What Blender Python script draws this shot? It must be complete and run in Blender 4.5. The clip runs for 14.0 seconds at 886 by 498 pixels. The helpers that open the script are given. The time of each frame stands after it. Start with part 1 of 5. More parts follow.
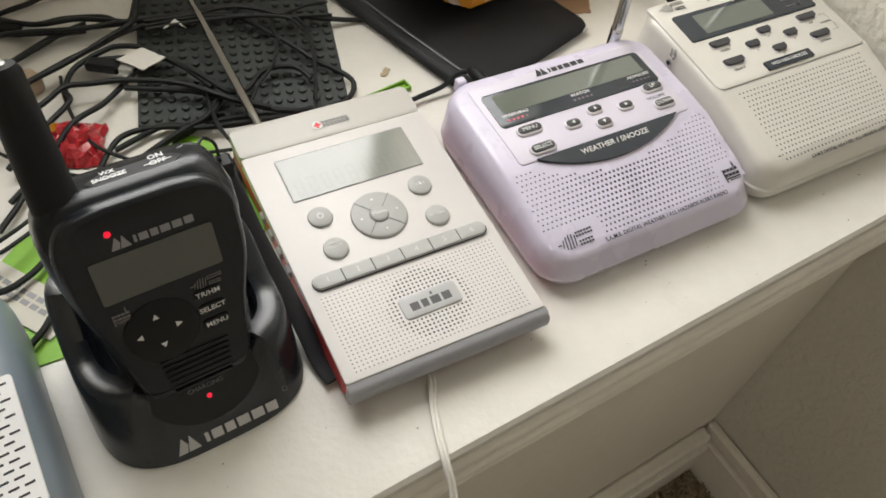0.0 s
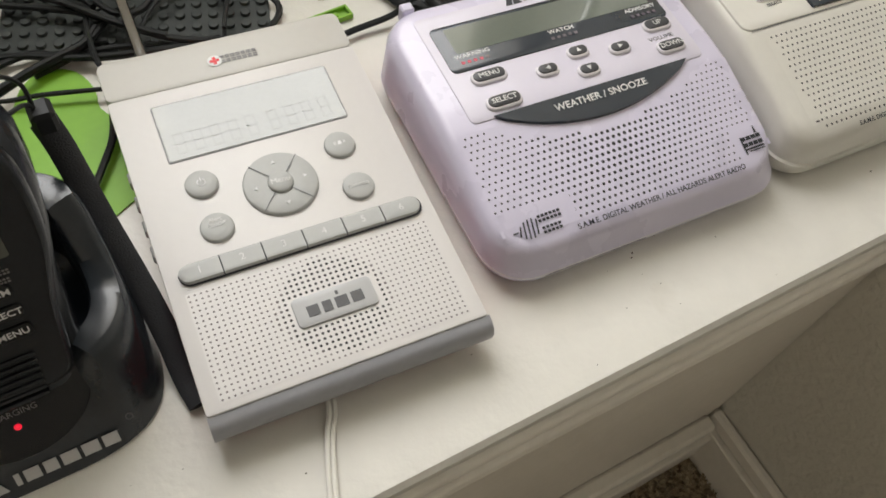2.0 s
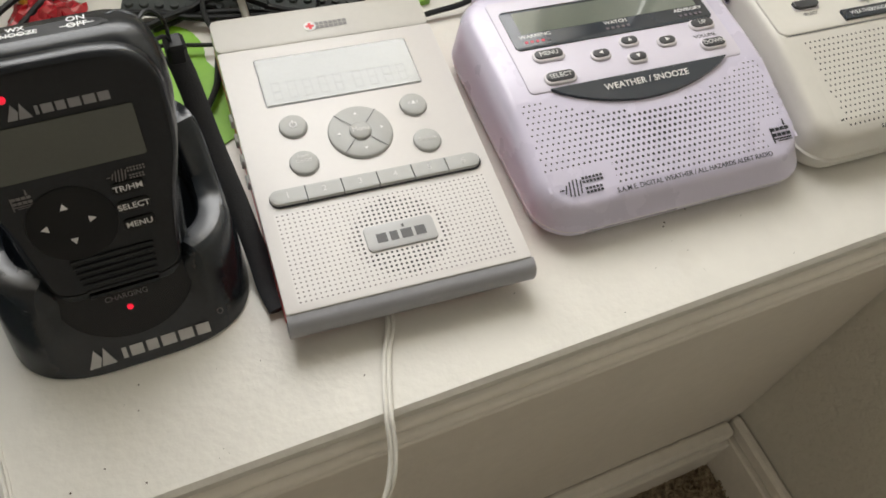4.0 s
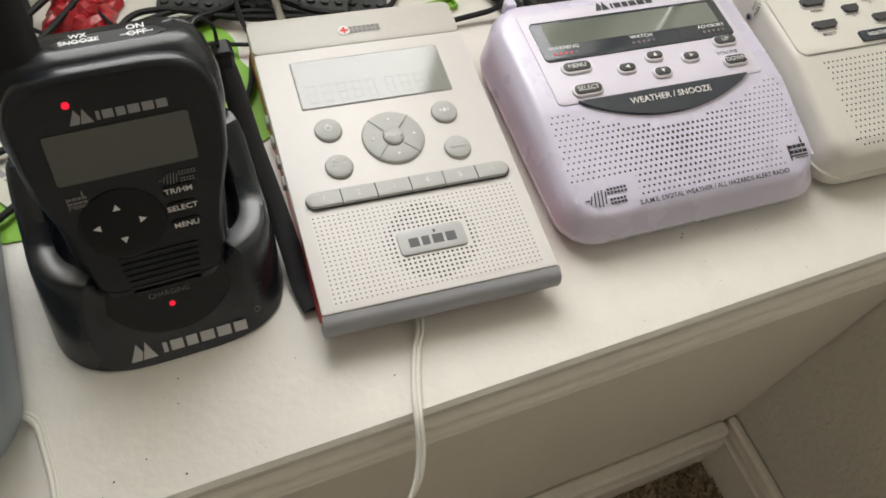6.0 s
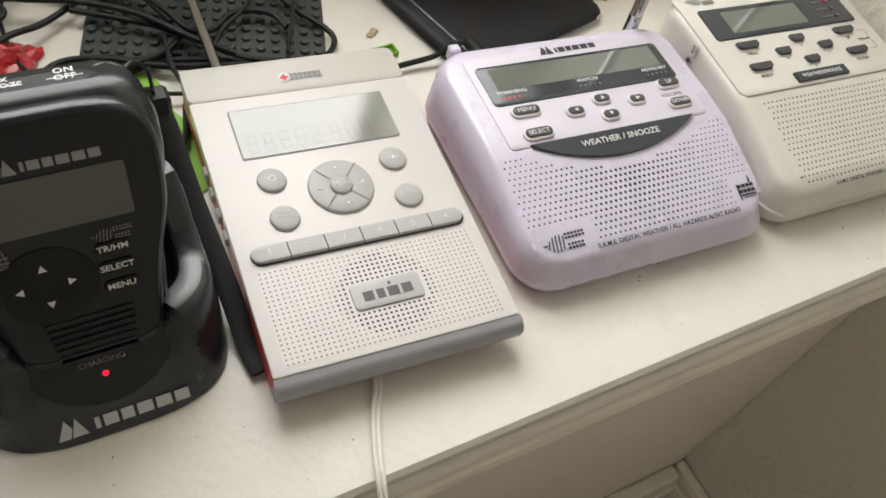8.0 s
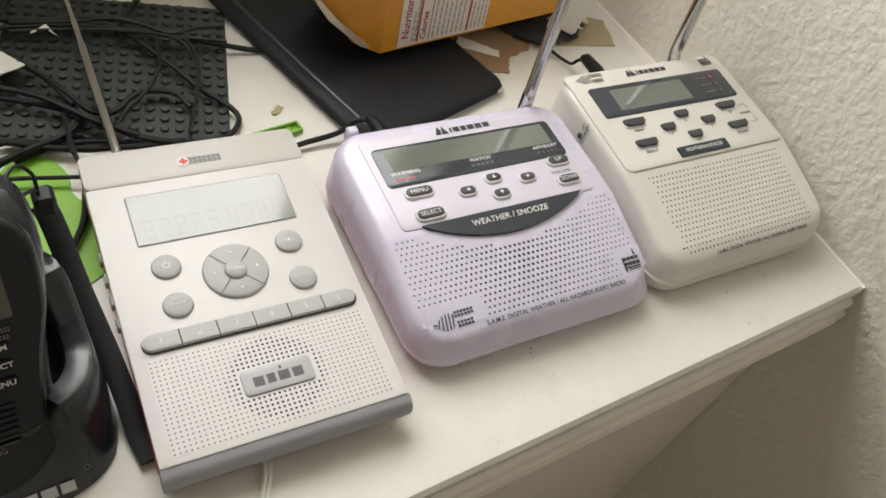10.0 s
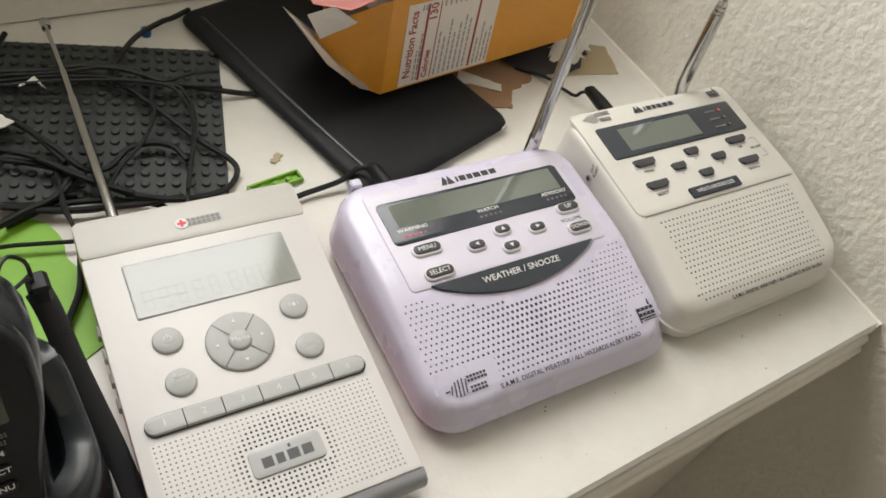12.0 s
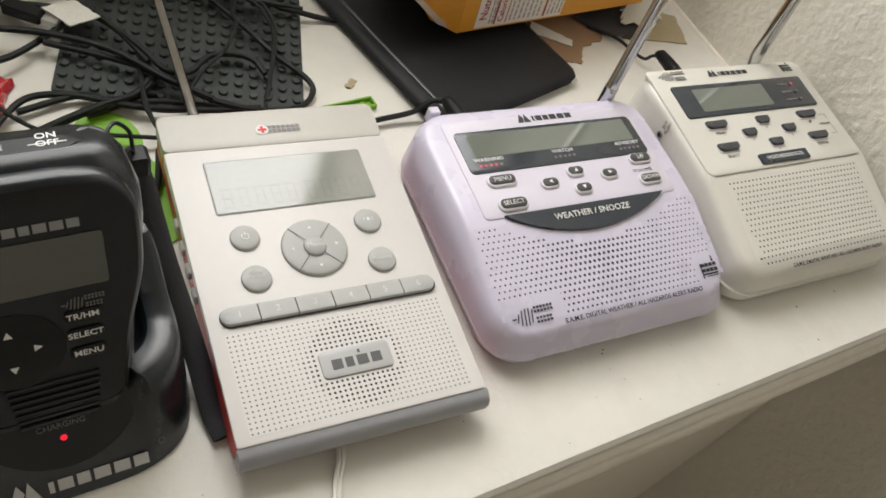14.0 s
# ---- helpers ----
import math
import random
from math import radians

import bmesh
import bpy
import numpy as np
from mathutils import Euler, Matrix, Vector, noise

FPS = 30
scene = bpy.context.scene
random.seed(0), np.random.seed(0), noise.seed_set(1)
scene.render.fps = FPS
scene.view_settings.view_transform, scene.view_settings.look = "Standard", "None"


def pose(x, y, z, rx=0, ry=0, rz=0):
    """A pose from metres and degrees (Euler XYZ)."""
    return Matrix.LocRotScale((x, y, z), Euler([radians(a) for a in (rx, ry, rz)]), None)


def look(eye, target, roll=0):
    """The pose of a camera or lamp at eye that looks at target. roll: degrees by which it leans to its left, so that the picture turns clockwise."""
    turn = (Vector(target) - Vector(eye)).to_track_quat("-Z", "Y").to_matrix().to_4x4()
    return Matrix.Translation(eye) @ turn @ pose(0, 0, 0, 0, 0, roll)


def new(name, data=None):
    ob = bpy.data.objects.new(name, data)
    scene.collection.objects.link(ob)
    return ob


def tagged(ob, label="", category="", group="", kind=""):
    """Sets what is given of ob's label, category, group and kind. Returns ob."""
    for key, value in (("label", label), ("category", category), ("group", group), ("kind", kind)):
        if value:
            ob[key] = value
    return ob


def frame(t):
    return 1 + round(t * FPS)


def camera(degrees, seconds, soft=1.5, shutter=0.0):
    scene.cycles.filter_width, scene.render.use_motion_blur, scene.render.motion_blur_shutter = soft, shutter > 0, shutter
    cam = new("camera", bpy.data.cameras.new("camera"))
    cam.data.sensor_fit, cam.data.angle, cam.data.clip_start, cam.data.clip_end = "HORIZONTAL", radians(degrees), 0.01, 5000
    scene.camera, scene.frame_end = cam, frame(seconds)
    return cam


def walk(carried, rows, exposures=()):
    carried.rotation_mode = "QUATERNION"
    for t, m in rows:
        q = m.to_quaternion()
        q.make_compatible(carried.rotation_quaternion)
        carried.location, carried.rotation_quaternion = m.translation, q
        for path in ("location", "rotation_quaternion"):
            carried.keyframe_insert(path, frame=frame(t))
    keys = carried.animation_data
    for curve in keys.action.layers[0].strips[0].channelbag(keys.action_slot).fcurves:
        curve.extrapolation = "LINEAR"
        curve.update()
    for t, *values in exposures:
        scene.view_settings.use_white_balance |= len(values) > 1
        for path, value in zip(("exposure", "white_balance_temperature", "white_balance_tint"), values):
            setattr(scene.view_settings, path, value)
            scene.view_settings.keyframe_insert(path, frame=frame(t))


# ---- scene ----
cam = camera(58.3, 14.0, soft=1.7)
PATH = [
    (0, (-0.508, -0.102, 0.351), (0.267, 0.828, -1.241), 10.3),
    (0.5, (-0.492, -0.087, 0.339), (0.128, 0.863, -1.309), 2.9),
    (1, (-0.443, -0.076, 0.303), (0.004, 0.837, -1.419), -3.9),
    (1.5, (-0.418, -0.063, 0.278), (0.134, 0.764, -1.457), 4.8),
    (2, (-0.426, -0.062, 0.288), (0.237, 0.774, -1.403), 11.4),
    (2.5, (-0.447, -0.089, 0.304), (0.2, 0.821, -1.356), 11.0),
    (3, (-0.456, -0.12, 0.313), (0.194, 0.824, -1.327), 11.5),
    (3.5, (-0.456, -0.113, 0.311), (0.171, 0.829, -1.339), 11.6),
    (4, (-0.459, -0.105, 0.306), (0.147, 0.82, -1.361), 11.8),
    (4.2, (-0.461, -0.102, 0.305), (0.139, 0.812, -1.371), 12.2),
    (6.3, (-0.482, -0.095, 0.319), (0.14, 0.778, -1.37), 15.6),
    (6.5, (-0.485, -0.094, 0.315), (0.138, 0.763, -1.381), 16.2),
    (7, (-0.48, -0.105, 0.291), (0.18, 0.721, -1.407), 19.3),
    (7.5, (-0.512, -0.103, 0.279), (0.191, 0.686, -1.419), 22.7),
    (8, (-0.482, -0.084, 0.301), (0.337, 0.832, -1.277), 18.6),
    (8.5, (-0.474, -0.092, 0.307), (0.434, 0.846, -1.208), 20.8),
    (8.7, (-0.475, -0.099, 0.303), (0.443, 0.842, -1.204), 21.8),
    (10.8, (-0.45, -0.063, 0.346), (0.509, 0.833, -1.163), 20.0),
    (11, (-0.45, -0.058, 0.345), (0.51, 0.832, -1.166), 20.0),
    (11.5, (-0.444, -0.058, 0.341), (0.514, 0.837, -1.169), 19.9),
    (12, (-0.45, -0.052, 0.34), (0.504, 0.846, -1.172), 20.3),
    (12.5, (-0.447, -0.045, 0.339), (0.497, 0.853, -1.178), 21.1),
    (13, (-0.451, -0.051, 0.341), (0.483, 0.849, -1.182), 22.1),
    (13.5, (-0.466, -0.064, 0.329), (0.471, 0.831, -1.194), 24.1),
    (14, (-0.486, -0.06, 0.314), (0.453, 0.824, -1.215), 26.0),
]
walk(cam, [(t, look(eye, target, roll)) for t, eye, target, roll in PATH], exposures=[(0.0, 0.0), (1.0, 0.02), (2.0, -0.18), (3.0, -0.08), (4.0, -0.08), (6.5, -0.04), (7.5, 0.08), (8.5, -0.06), (11.0, -0.03), (12.5, -0.05), (14.0, -0.05)])

# ---- light: one window behind the ledge, bounce from unseen beige walls set close ----
LEDGE_BACK, WIN_L, WIN_R, WIN_B, WIN_T = 0.403, -0.66, -0.06, 0.24, 1.04
FLOOR, CEIL, ROOM_L, ROOM_F = -0.482, 1.88, -1.75, -1.30

world = bpy.data.worlds.new("daylight")
scene.world = world
world.use_nodes = True
wn = world.node_tree
sky = wn.nodes.new("ShaderNodeTexSky")
sky.sky_type, sky.sun_disc, sky.sun_elevation, sky.sun_rotation = "NISHITA", False, radians(38), radians(200)
wn.links.new(sky.outputs[0], wn.nodes["Background"].inputs[0])
wn.nodes["Background"].inputs[1].default_value = 0.10

lamp = bpy.data.lights.new("window_daylight", "AREA")
lamp.shape, lamp.size, lamp.size_y, lamp.energy, lamp.color = "RECTANGLE", WIN_R - WIN_L - 0.06, WIN_T - WIN_B - 0.06, 10.4, (1.0, 0.985, 0.96)
new("window_daylight", lamp).matrix_world = look(((WIN_L + WIN_R) / 2, LEDGE_BACK + 0.157, (WIN_B + WIN_T) / 2), ((WIN_L + WIN_R) / 2, -1.0, (WIN_B + WIN_T) / 2))


# ---- materials ----
def surf(name, base, rough=0.5, var=0.05, scale=30.0, bump=0.0, bscale=300.0, metal=0.0, coat=0.0, spots=0.0, spot_scale=90.0, spot_col=(0.2, 0.17, 0.13), spec=0.5, rvar=0.08, piece=0.0):
    m = bpy.data.materials.new(name)
    m.use_nodes = True
    nt = m.node_tree
    b = nt.nodes["Principled BSDF"]
    b.inputs["Metallic"].default_value = metal
    b.inputs["Coat Weight"].default_value = coat
    b.inputs["Coat Roughness"].default_value = 0.08
    b.inputs["Specular IOR Level"].default_value = spec
    tc = nt.nodes.new("ShaderNodeTexCoord")
    n1 = nt.nodes.new("ShaderNodeTexNoise")
    n1.inputs["Scale"].default_value, n1.inputs["Detail"].default_value = scale, 6.0
    n2 = nt.nodes.new("ShaderNodeTexNoise")
    n2.inputs["Scale"].default_value, n2.inputs["Detail"].default_value = scale * 9, 3.0
    for n in (n1, n2):
        nt.links.new(tc.outputs["Object"], n.inputs["Vector"])
    add = nt.nodes.new("ShaderNodeMath")
    add.operation = "ADD"
    nt.links.new(n1.outputs["Fac"], add.inputs[0])
    nt.links.new(n2.outputs["Fac"], add.inputs[1])
    mr = nt.nodes.new("ShaderNodeMapRange")
    mr.inputs["From Min"].default_value, mr.inputs["From Max"].default_value = 0.6, 1.4
    mr.inputs["To Min"].default_value, mr.inputs["To Max"].default_value = 1 - var, 1 + var
    nt.links.new(add.outputs[0], mr.inputs["Value"])
    mul = nt.nodes.new("ShaderNodeVectorMath")
    mul.operation = "SCALE"
    mul.inputs[0].default_value = base
    nt.links.new(mr.outputs[0], mul.inputs["Scale"])
    colour = mul.outputs[0]
    if piece:
        info = nt.nodes.new("ShaderNodeObjectInfo")
        pr = nt.nodes.new("ShaderNodeMapRange")
        pr.inputs["To Min"].default_value, pr.inputs["To Max"].default_value = 1 - piece, 1 + piece
        nt.links.new(info.outputs["Random"], pr.inputs["Value"])
        mul2 = nt.nodes.new("ShaderNodeVectorMath")
        mul2.operation = "SCALE"
        nt.links.new(colour, mul2.inputs[0])
        nt.links.new(pr.outputs[0], mul2.inputs["Scale"])
        colour = mul2.outputs[0]
    if spots:
        ns = nt.nodes.new("ShaderNodeTexNoise")
        ns.inputs["Scale"].default_value, ns.inputs["Detail"].default_value = spot_scale, 4.0
        nt.links.new(tc.outputs["Object"], ns.inputs["Vector"])
        rs = nt.nodes.new("ShaderNodeMapRange")
        rs.inputs["From Min"].default_value, rs.inputs["From Max"].default_value = 0.62, 0.78
        rs.inputs["To Min"].default_value, rs.inputs["To Max"].default_value = 0.0, spots
        nt.links.new(ns.outputs["Fac"], rs.inputs["Value"])
        mx = nt.nodes.new("ShaderNodeMix")
        mx.data_type = "RGBA"
        nt.links.new(rs.outputs[0], mx.inputs["Factor"])
        nt.links.new(colour, mx.inputs["A"])
        mx.inputs["B"].default_value = (*spot_col, 1)
        colour = mx.outputs["Result"]
    nt.links.new(colour, b.inputs["Base Color"])
    rr = nt.nodes.new("ShaderNodeMapRange")
    rr.inputs["To Min"].default_value, rr.inputs["To Max"].default_value = max(0.02, rough - rvar), min(1.0, rough + rvar)
    nt.links.new(n1.outputs["Fac"], rr.inputs["Value"])
    nt.links.new(rr.outputs[0], b.inputs["Roughness"])
    if bump:
        nb = nt.nodes.new("ShaderNodeTexNoise")
        nb.inputs["Scale"].default_value, nb.inputs["Detail"].default_value = bscale, 4.0
        nt.links.new(tc.outputs["Object"], nb.inputs["Vector"])
        bp = nt.nodes.new("ShaderNodeBump")
        bp.inputs["Strength"].default_value, bp.inputs["Distance"].default_value = 1.0, bump
        nt.links.new(nb.outputs["Fac"], bp.inputs["Height"])
        nt.links.new(bp.outputs[0], b.inputs["Normal"])
    return m


def glow(name, colour, strength):
    m = surf(name, colour, 0.3)
    b = m.node_tree.nodes["Principled BSDF"]
    b.inputs["Emission Color"].default_value = (*colour, 1)
    b.inputs["Emission Strength"].default_value = strength
    return m


def clear(name, tint=(1, 1, 1), rough=0.02):
    m = bpy.data.materials.new(name)
    m.use_nodes = True
    b = m.node_tree.nodes["Principled BSDF"]
    b.inputs["Base Color"].default_value = (*tint, 1)
    b.inputs["Transmission Weight"].default_value = 1.0
    b.inputs["Roughness"].default_value = rough
    b.inputs["IOR"].default_value = 1.45
    return m


LEDGE_PAINT = surf("ledge_white_paint", (0.77, 0.75, 0.695), 0.38, 0.04, 9, 0.00025, 260, spots=0.35, spot_scale=26, spot_col=(0.62, 0.57, 0.48))
TRIM_PAINT = surf("trim_white_paint", (0.89, 0.845, 0.765), 0.42, 0.05, 14, 0.0003, 180, spots=0.25, spot_scale=40, spot_col=(0.5, 0.42, 0.34))
FRONT_PAINT = surf("front_off_white_paint", (0.85, 0.805, 0.725), 0.55, 0.04, 10, 0.0004, 220)
WALL_PAINT = surf("orange_peel_wall_paint", (0.76, 0.735, 0.66), 0.62, 0.03, 12, 0.0022, 150)
ROOM_PAINT = surf("room_off_white_paint", (0.80, 0.76, 0.69), 0.7, 0.04, 3, 0.0015, 80)
CEIL_PAINT = surf("ceiling_paint", (0.60, 0.575, 0.53), 0.8, 0.03, 4, 0.002, 60)
CARPET = surf("brown_fleck_carpet", (0.47, 0.38, 0.26), 0.95, 0.55, 75, 0.004, 240, spots=0.8, spot_scale=150, spot_col=(0.12, 0.085, 0.055))
GLASS = clear("window_glass")
ETON_WHITE = surf("warm_white_plastic", (0.69, 0.668, 0.655), 0.36, 0.015, 40, 0.00004, 2500)
ETON_BAND = surf("pale_grey_plastic", (0.58, 0.565, 0.53), 0.42, 0.02, 40, 0.00004, 2500)
BADGE_GREY = surf("light_grey_badge", (0.46, 0.465, 0.47), 0.35, 0.02, 40)
ETON_GREY = surf("mid_grey_rubber_plastic", (0.43, 0.435, 0.425), 0.45, 0.03, 60)
ETON_LIP = surf("grey_end_plastic", (0.345, 0.35, 0.375), 0.42, 0.03, 50)
RED_SIDE = surf("red_side_plastic", (0.55, 0.05, 0.05), 0.4, 0.08, 50)
DARK_HOLE = surf("speaker_cloth_dark", (0.045, 0.042, 0.045), 0.9, 0.2, 200)
PALE_HOLE = surf("grey_hole_floor", (0.20, 0.18, 0.18), 0.9, 0.1, 200)
LCD_PALE = surf("pale_lcd", (0.23, 0.238, 0.215), 0.10, 0.03, 60, spec=0.8, coat=0.0, rvar=0.03)
LCD_DIGIT = surf("faint_lcd_digit", (0.219, 0.227, 0.205), 0.10, 0.03, 60, spec=0.8, coat=0.0, rvar=0.03)
LCD_GREEN = surf("grey_green_lcd", (0.15, 0.17, 0.145), 0.12, 0.04, 70, spec=0.6, coat=0.5, rvar=0.03)
LCD_DARK = surf("dark_green_lcd", (0.055, 0.062, 0.048), 0.07, 0.05, 70, spec=0.8, coat=0.5, rvar=0.03)
NAVY = surf("dark_slate_panel", (0.022, 0.030, 0.042), 0.22, 0.06, 60, spec=0.5, coat=0.2)
LILAC = surf("lilac_white_plastic", (0.675, 0.64, 0.79), 0.28, 0.015, 35, 0.00003, 2500, coat=0.25)
LILAC_PANEL = surf("pale_lilac_panel", (0.685, 0.65, 0.755), 0.36, 0.015, 35)
CREAM = surf("cream_white_plastic", (0.73, 0.71, 0.655), 0.33, 0.02, 35, 0.00003, 2500, coat=0.15)
KEY_GREY = surf("translucent_key_edge", (0.72, 0.69, 0.73), 0.4, 0.03, 60)
KEY_DARK = surf("dark_key_cap", (0.055, 0.056, 0.062), 0.4, 0.1, 80)
INK = surf("dark_print", (0.03, 0.032, 0.04), 0.5, 0.05, 90)
INK_GREY = surf("grey_print_and_gap_shade", (0.28, 0.28, 0.29), 0.5, 0.05, 90)
INK_DARK = surf("dark_grey_print", (0.10, 0.10, 0.105), 0.5, 0.05, 90)
PRINT_WHITE = surf("white_print", (0.78, 0.78, 0.78), 0.5, 0.03, 90)
PRINT_DIM = surf("dim_print", (0.16, 0.15, 0.15), 0.5, 0.03, 90)
PRINT_FAINT = surf("faint_grey_print", (0.66, 0.66, 0.65), 0.5, 0.03, 90)
PRINT_MID = surf("pale_grey_print", (0.50, 0.50, 0.50), 0.5, 0.03, 90)
PRINT_RED = surf("red_print", (0.75, 0.05, 0.06), 0.5, 0.04, 90)
BLACK_PLASTIC = surf("black_satin_plastic", (0.014, 0.016, 0.019), 0.22, 0.15, 50, 0.00003, 2000, spec=0.36)
BLACK_GLOSS = surf("black_gloss_plastic", (0.005, 0.0055, 0.006), 0.12, 0.15, 50, coat=0.0, rvar=0.04, spec=0.36)
CRADLE_BLACK = surf("black_cradle_plastic", (0.016, 0.020, 0.025), 0.19, 0.15, 50, 0.00003, 2000, spec=0.6, rvar=0.05)
BLACK_RUBBER = surf("black_rubber", (0.007, 0.0075, 0.0082), 0.50, 0.2, 70, spec=0.28)
STRAP = surf("black_nylon_strap", (0.017, 0.018, 0.022), 0.7, 0.2, 200, 0.0003, 1500)
CABLE = surf("black_cable_pvc", (0.016, 0.0175, 0.018), 0.45, 0.2, 60, spec=0.25)
WHITE_CORD = surf("white_cord_pvc", (0.78, 0.76, 0.70), 0.4, 0.04, 60)
LED_RED = glow("red_led", (1.0, 0.012, 0.045), 0.75)
LED_DIM = surf("unlit_led", (0.16, 0.13, 0.15), 0.3, 0.05, 90)
LED_PINK = glow("warning_led", (0.6, 0.10, 0.14), 0.18)
CHROME = surf("antenna_chrome", (0.62, 0.62, 0.62), 0.16, 0.05, 60, metal=1.0)
PLATE_GREY = surf("dark_grey_brick_plastic", (0.056, 0.063, 0.061), 0.48, 0.10, 30, spec=0.25)
LIME = surf("lime_green_brick_plastic", (0.22, 0.46, 0.04), 0.35, 0.05, 60)
LIME_CARD = surf("lime_green_card", (0.21, 0.47, 0.02), 0.5, 0.06, 25)
CARD_BACK = surf("pale_card_print", (0.62, 0.60, 0.52), 0.6, 0.05, 40)
TABLET_BLACK = surf("black_soft_touch", (0.016, 0.0165, 0.0185), 0.50, 0.15, 20, 0.00004, 1800, spec=0.2)
TABLET_EDGE = surf("dark_case_edge", (0.03, 0.033, 0.037), 0.35, 0.1, 30)
SILVER = surf("silver_button", (0.6, 0.6, 0.58), 0.3, 0.03, 60, metal=0.6)
BOX_ORANGE = surf("orange_carton", (0.66, 0.29, 0.02), 0.42, 0.06, 20, coat=0.12)
BOX_YELLOW = surf("yellow_carton", (0.76, 0.44, 0.03), 0.42, 0.05, 20, coat=0.12)
BOX_INSIDE = surf("raw_carton_inside", (0.40, 0.33, 0.27), 0.8, 0.06, 50)
BOX_PINK = surf("pink_tray", (0.62, 0.22, 0.20), 0.5, 0.06, 40)
PAPER = surf("torn_white_paper", (0.76, 0.74, 0.69), 0.7, 0.04, 60, 0.0003, 500)
LABEL_PAPER = surf("label_white", (0.74, 0.68, 0.60), 0.5, 0.03, 60)
LABEL_INK = surf("label_maroon_ink", (0.30, 0.03, 0.03), 0.5, 0.05, 90)
CARDBOARD = surf("brown_cardboard", (0.34, 0.21, 0.12), 0.75, 0.08, 40, 0.0003, 400)
TAN_CARD = surf("tan_card", (0.45, 0.37, 0.23), 0.7, 0.06, 40)
RADIO_SLATE = surf("blue_grey_plastic", (0.23, 0.275, 0.315), 0.38, 0.04, 40)
RADIO_GREY = surf("grey_plastic", (0.25, 0.25, 0.25), 0.45, 0.04, 40)
WRAP_RED = surf("red_wrapper", (0.45, 0.02, 0.03), 0.25, 0.2, 60, 0.0015, 150, coat=0.4)
WRAP_YELLOW = surf("yellow_wrapper_print", (0.75, 0.36, 0.03), 0.3, 0.1, 60)
CRUMB = surf("dark_crumb", (0.10, 0.08, 0.06), 0.9, 0.3, 200)
BLUE = surf("blue_plastic", (0.03, 0.12, 0.42), 0.35, 0.08, 60)
TAN_OVAL = surf("tan_plastic", (0.38, 0.29, 0.20), 0.5, 0.08, 40)


# ---- mesh helpers ----
def mesh_of(verts, faces, material, smooth=False, name="m"):
    me = bpy.data.meshes.new(name)
    me.from_pydata([tuple(v) for v in verts], [], faces)
    me.materials.append(material)
    bm = bmesh.new()
    bm.from_mesh(me)
    bmesh.ops.recalc_face_normals(bm, faces=bm.faces)
    bm.to_mesh(me)
    bm.free()
    if smooth:
        me.polygons.foreach_set("use_smooth", [True] * len(me.polygons))
        me.set_sharp_from_angle(angle=radians(38))
    me.update()
    return me


def part(name, geo, material, parent, label="", smooth=False, m=None, kind=""):
    """geo (verts, faces) as one mesh under a thing or a part, in the parent's own space."""
    verts, faces = geo
    if m is not None:
        verts = [m @ Vector(v) for v in verts]
    ob = new(name, mesh_of(verts, faces, material, smooth, name))
    ob.parent = parent
    return tagged(ob, label, kind=kind)


def thing(name, m, label, category, group=""):
    ob = new(name)
    ob.empty_display_size = 0.02
    ob.matrix_world = m
    return tagged(ob, label, category, group)


def solid(name, geo, material, label, category="", group="", kind="", smooth=False, m=None):
    verts, faces = geo
    if m is not None:
        verts = [m @ Vector(v) for v in verts]
    return tagged(new(name, mesh_of(verts, faces, material, smooth, name)), label, category, group, kind)


def join(*geos):
    vs, fs = [], []
    for v, f in geos:
        n = len(vs)
        vs += [tuple(p) for p in v]
        fs += [tuple(i + n for i in q) for q in f]
    return vs, fs


def moved(geo, m):
    return [m @ Vector(v) for v in geo[0]], geo[1]


def box(x0, x1, y0, y1, z0, z1):
    v = [(x, y, z) for z in (z0, z1) for y in (y0, y1) for x in (x0, x1)]
    return v, [(0, 2, 3, 1), (4, 5, 7, 6), (0, 1, 5, 4), (2, 6, 7, 3), (0, 4, 6, 2), (1, 3, 7, 5)]


def bbox(x0, x1, y0, y1, z0, z1, b=0.002):
    """A box with its edges bevelled."""
    rings = []
    for z, i in ((z0, b), (z0 + b, 0), (z1 - b, 0), (z1, b)):
        rings.append([(x, y, z) for x, y in ((x0 + b + (0 if i else 0), y0 + i), (x1 - b, y0 + i), (x1 - i, y0 + b), (x1 - i, y1 - b), (x1 - b, y1 - i), (x0 + b, y1 - i), (x0 + i, y1 - b), (x0 + i, y0 + b))])
    return loft(rings)


def loft(rings, cap=True):
    n = len(rings[0])
    vs = [p for r in rings for p in r]
    fs = [(a * n + i, a * n + (i + 1) % n, (a + 1) * n + (i + 1) % n, (a + 1) * n + i) for a in range(len(rings) - 1) for i in range(n)]
    if cap:
        fs.append(tuple(range(n - 1, -1, -1)))
        fs.append(tuple(range((len(rings) - 1) * n, len(rings) * n)))
    return vs, fs


def rring(w, l, r, side=8, arc=6, cx=0.0, cy=0.0):
    """A rounded rectangle, point k mirrored in x by point n-1-k, so that a cap can be ruled straight across."""
    half = []
    for k in range(arc + 1):
        a = -math.pi / 2 + (math.pi / 2) * k / arc
        half.append((w / 2 - r + r * math.cos(a), -l / 2 + r + r * math.sin(a)))
    for k in range(1, side):
        half.append((w / 2, -l / 2 + r + (l - 2 * r) * k / side))
    for k in range(arc + 1):
        a = (math.pi / 2) * k / arc
        half.append((w / 2 - r + r * math.cos(a), l / 2 - r + r * math.sin(a)))
    return [(cx + x, cy + y) for x, y in half] + [(cx - x, cy + y) for x, y in reversed(half)]


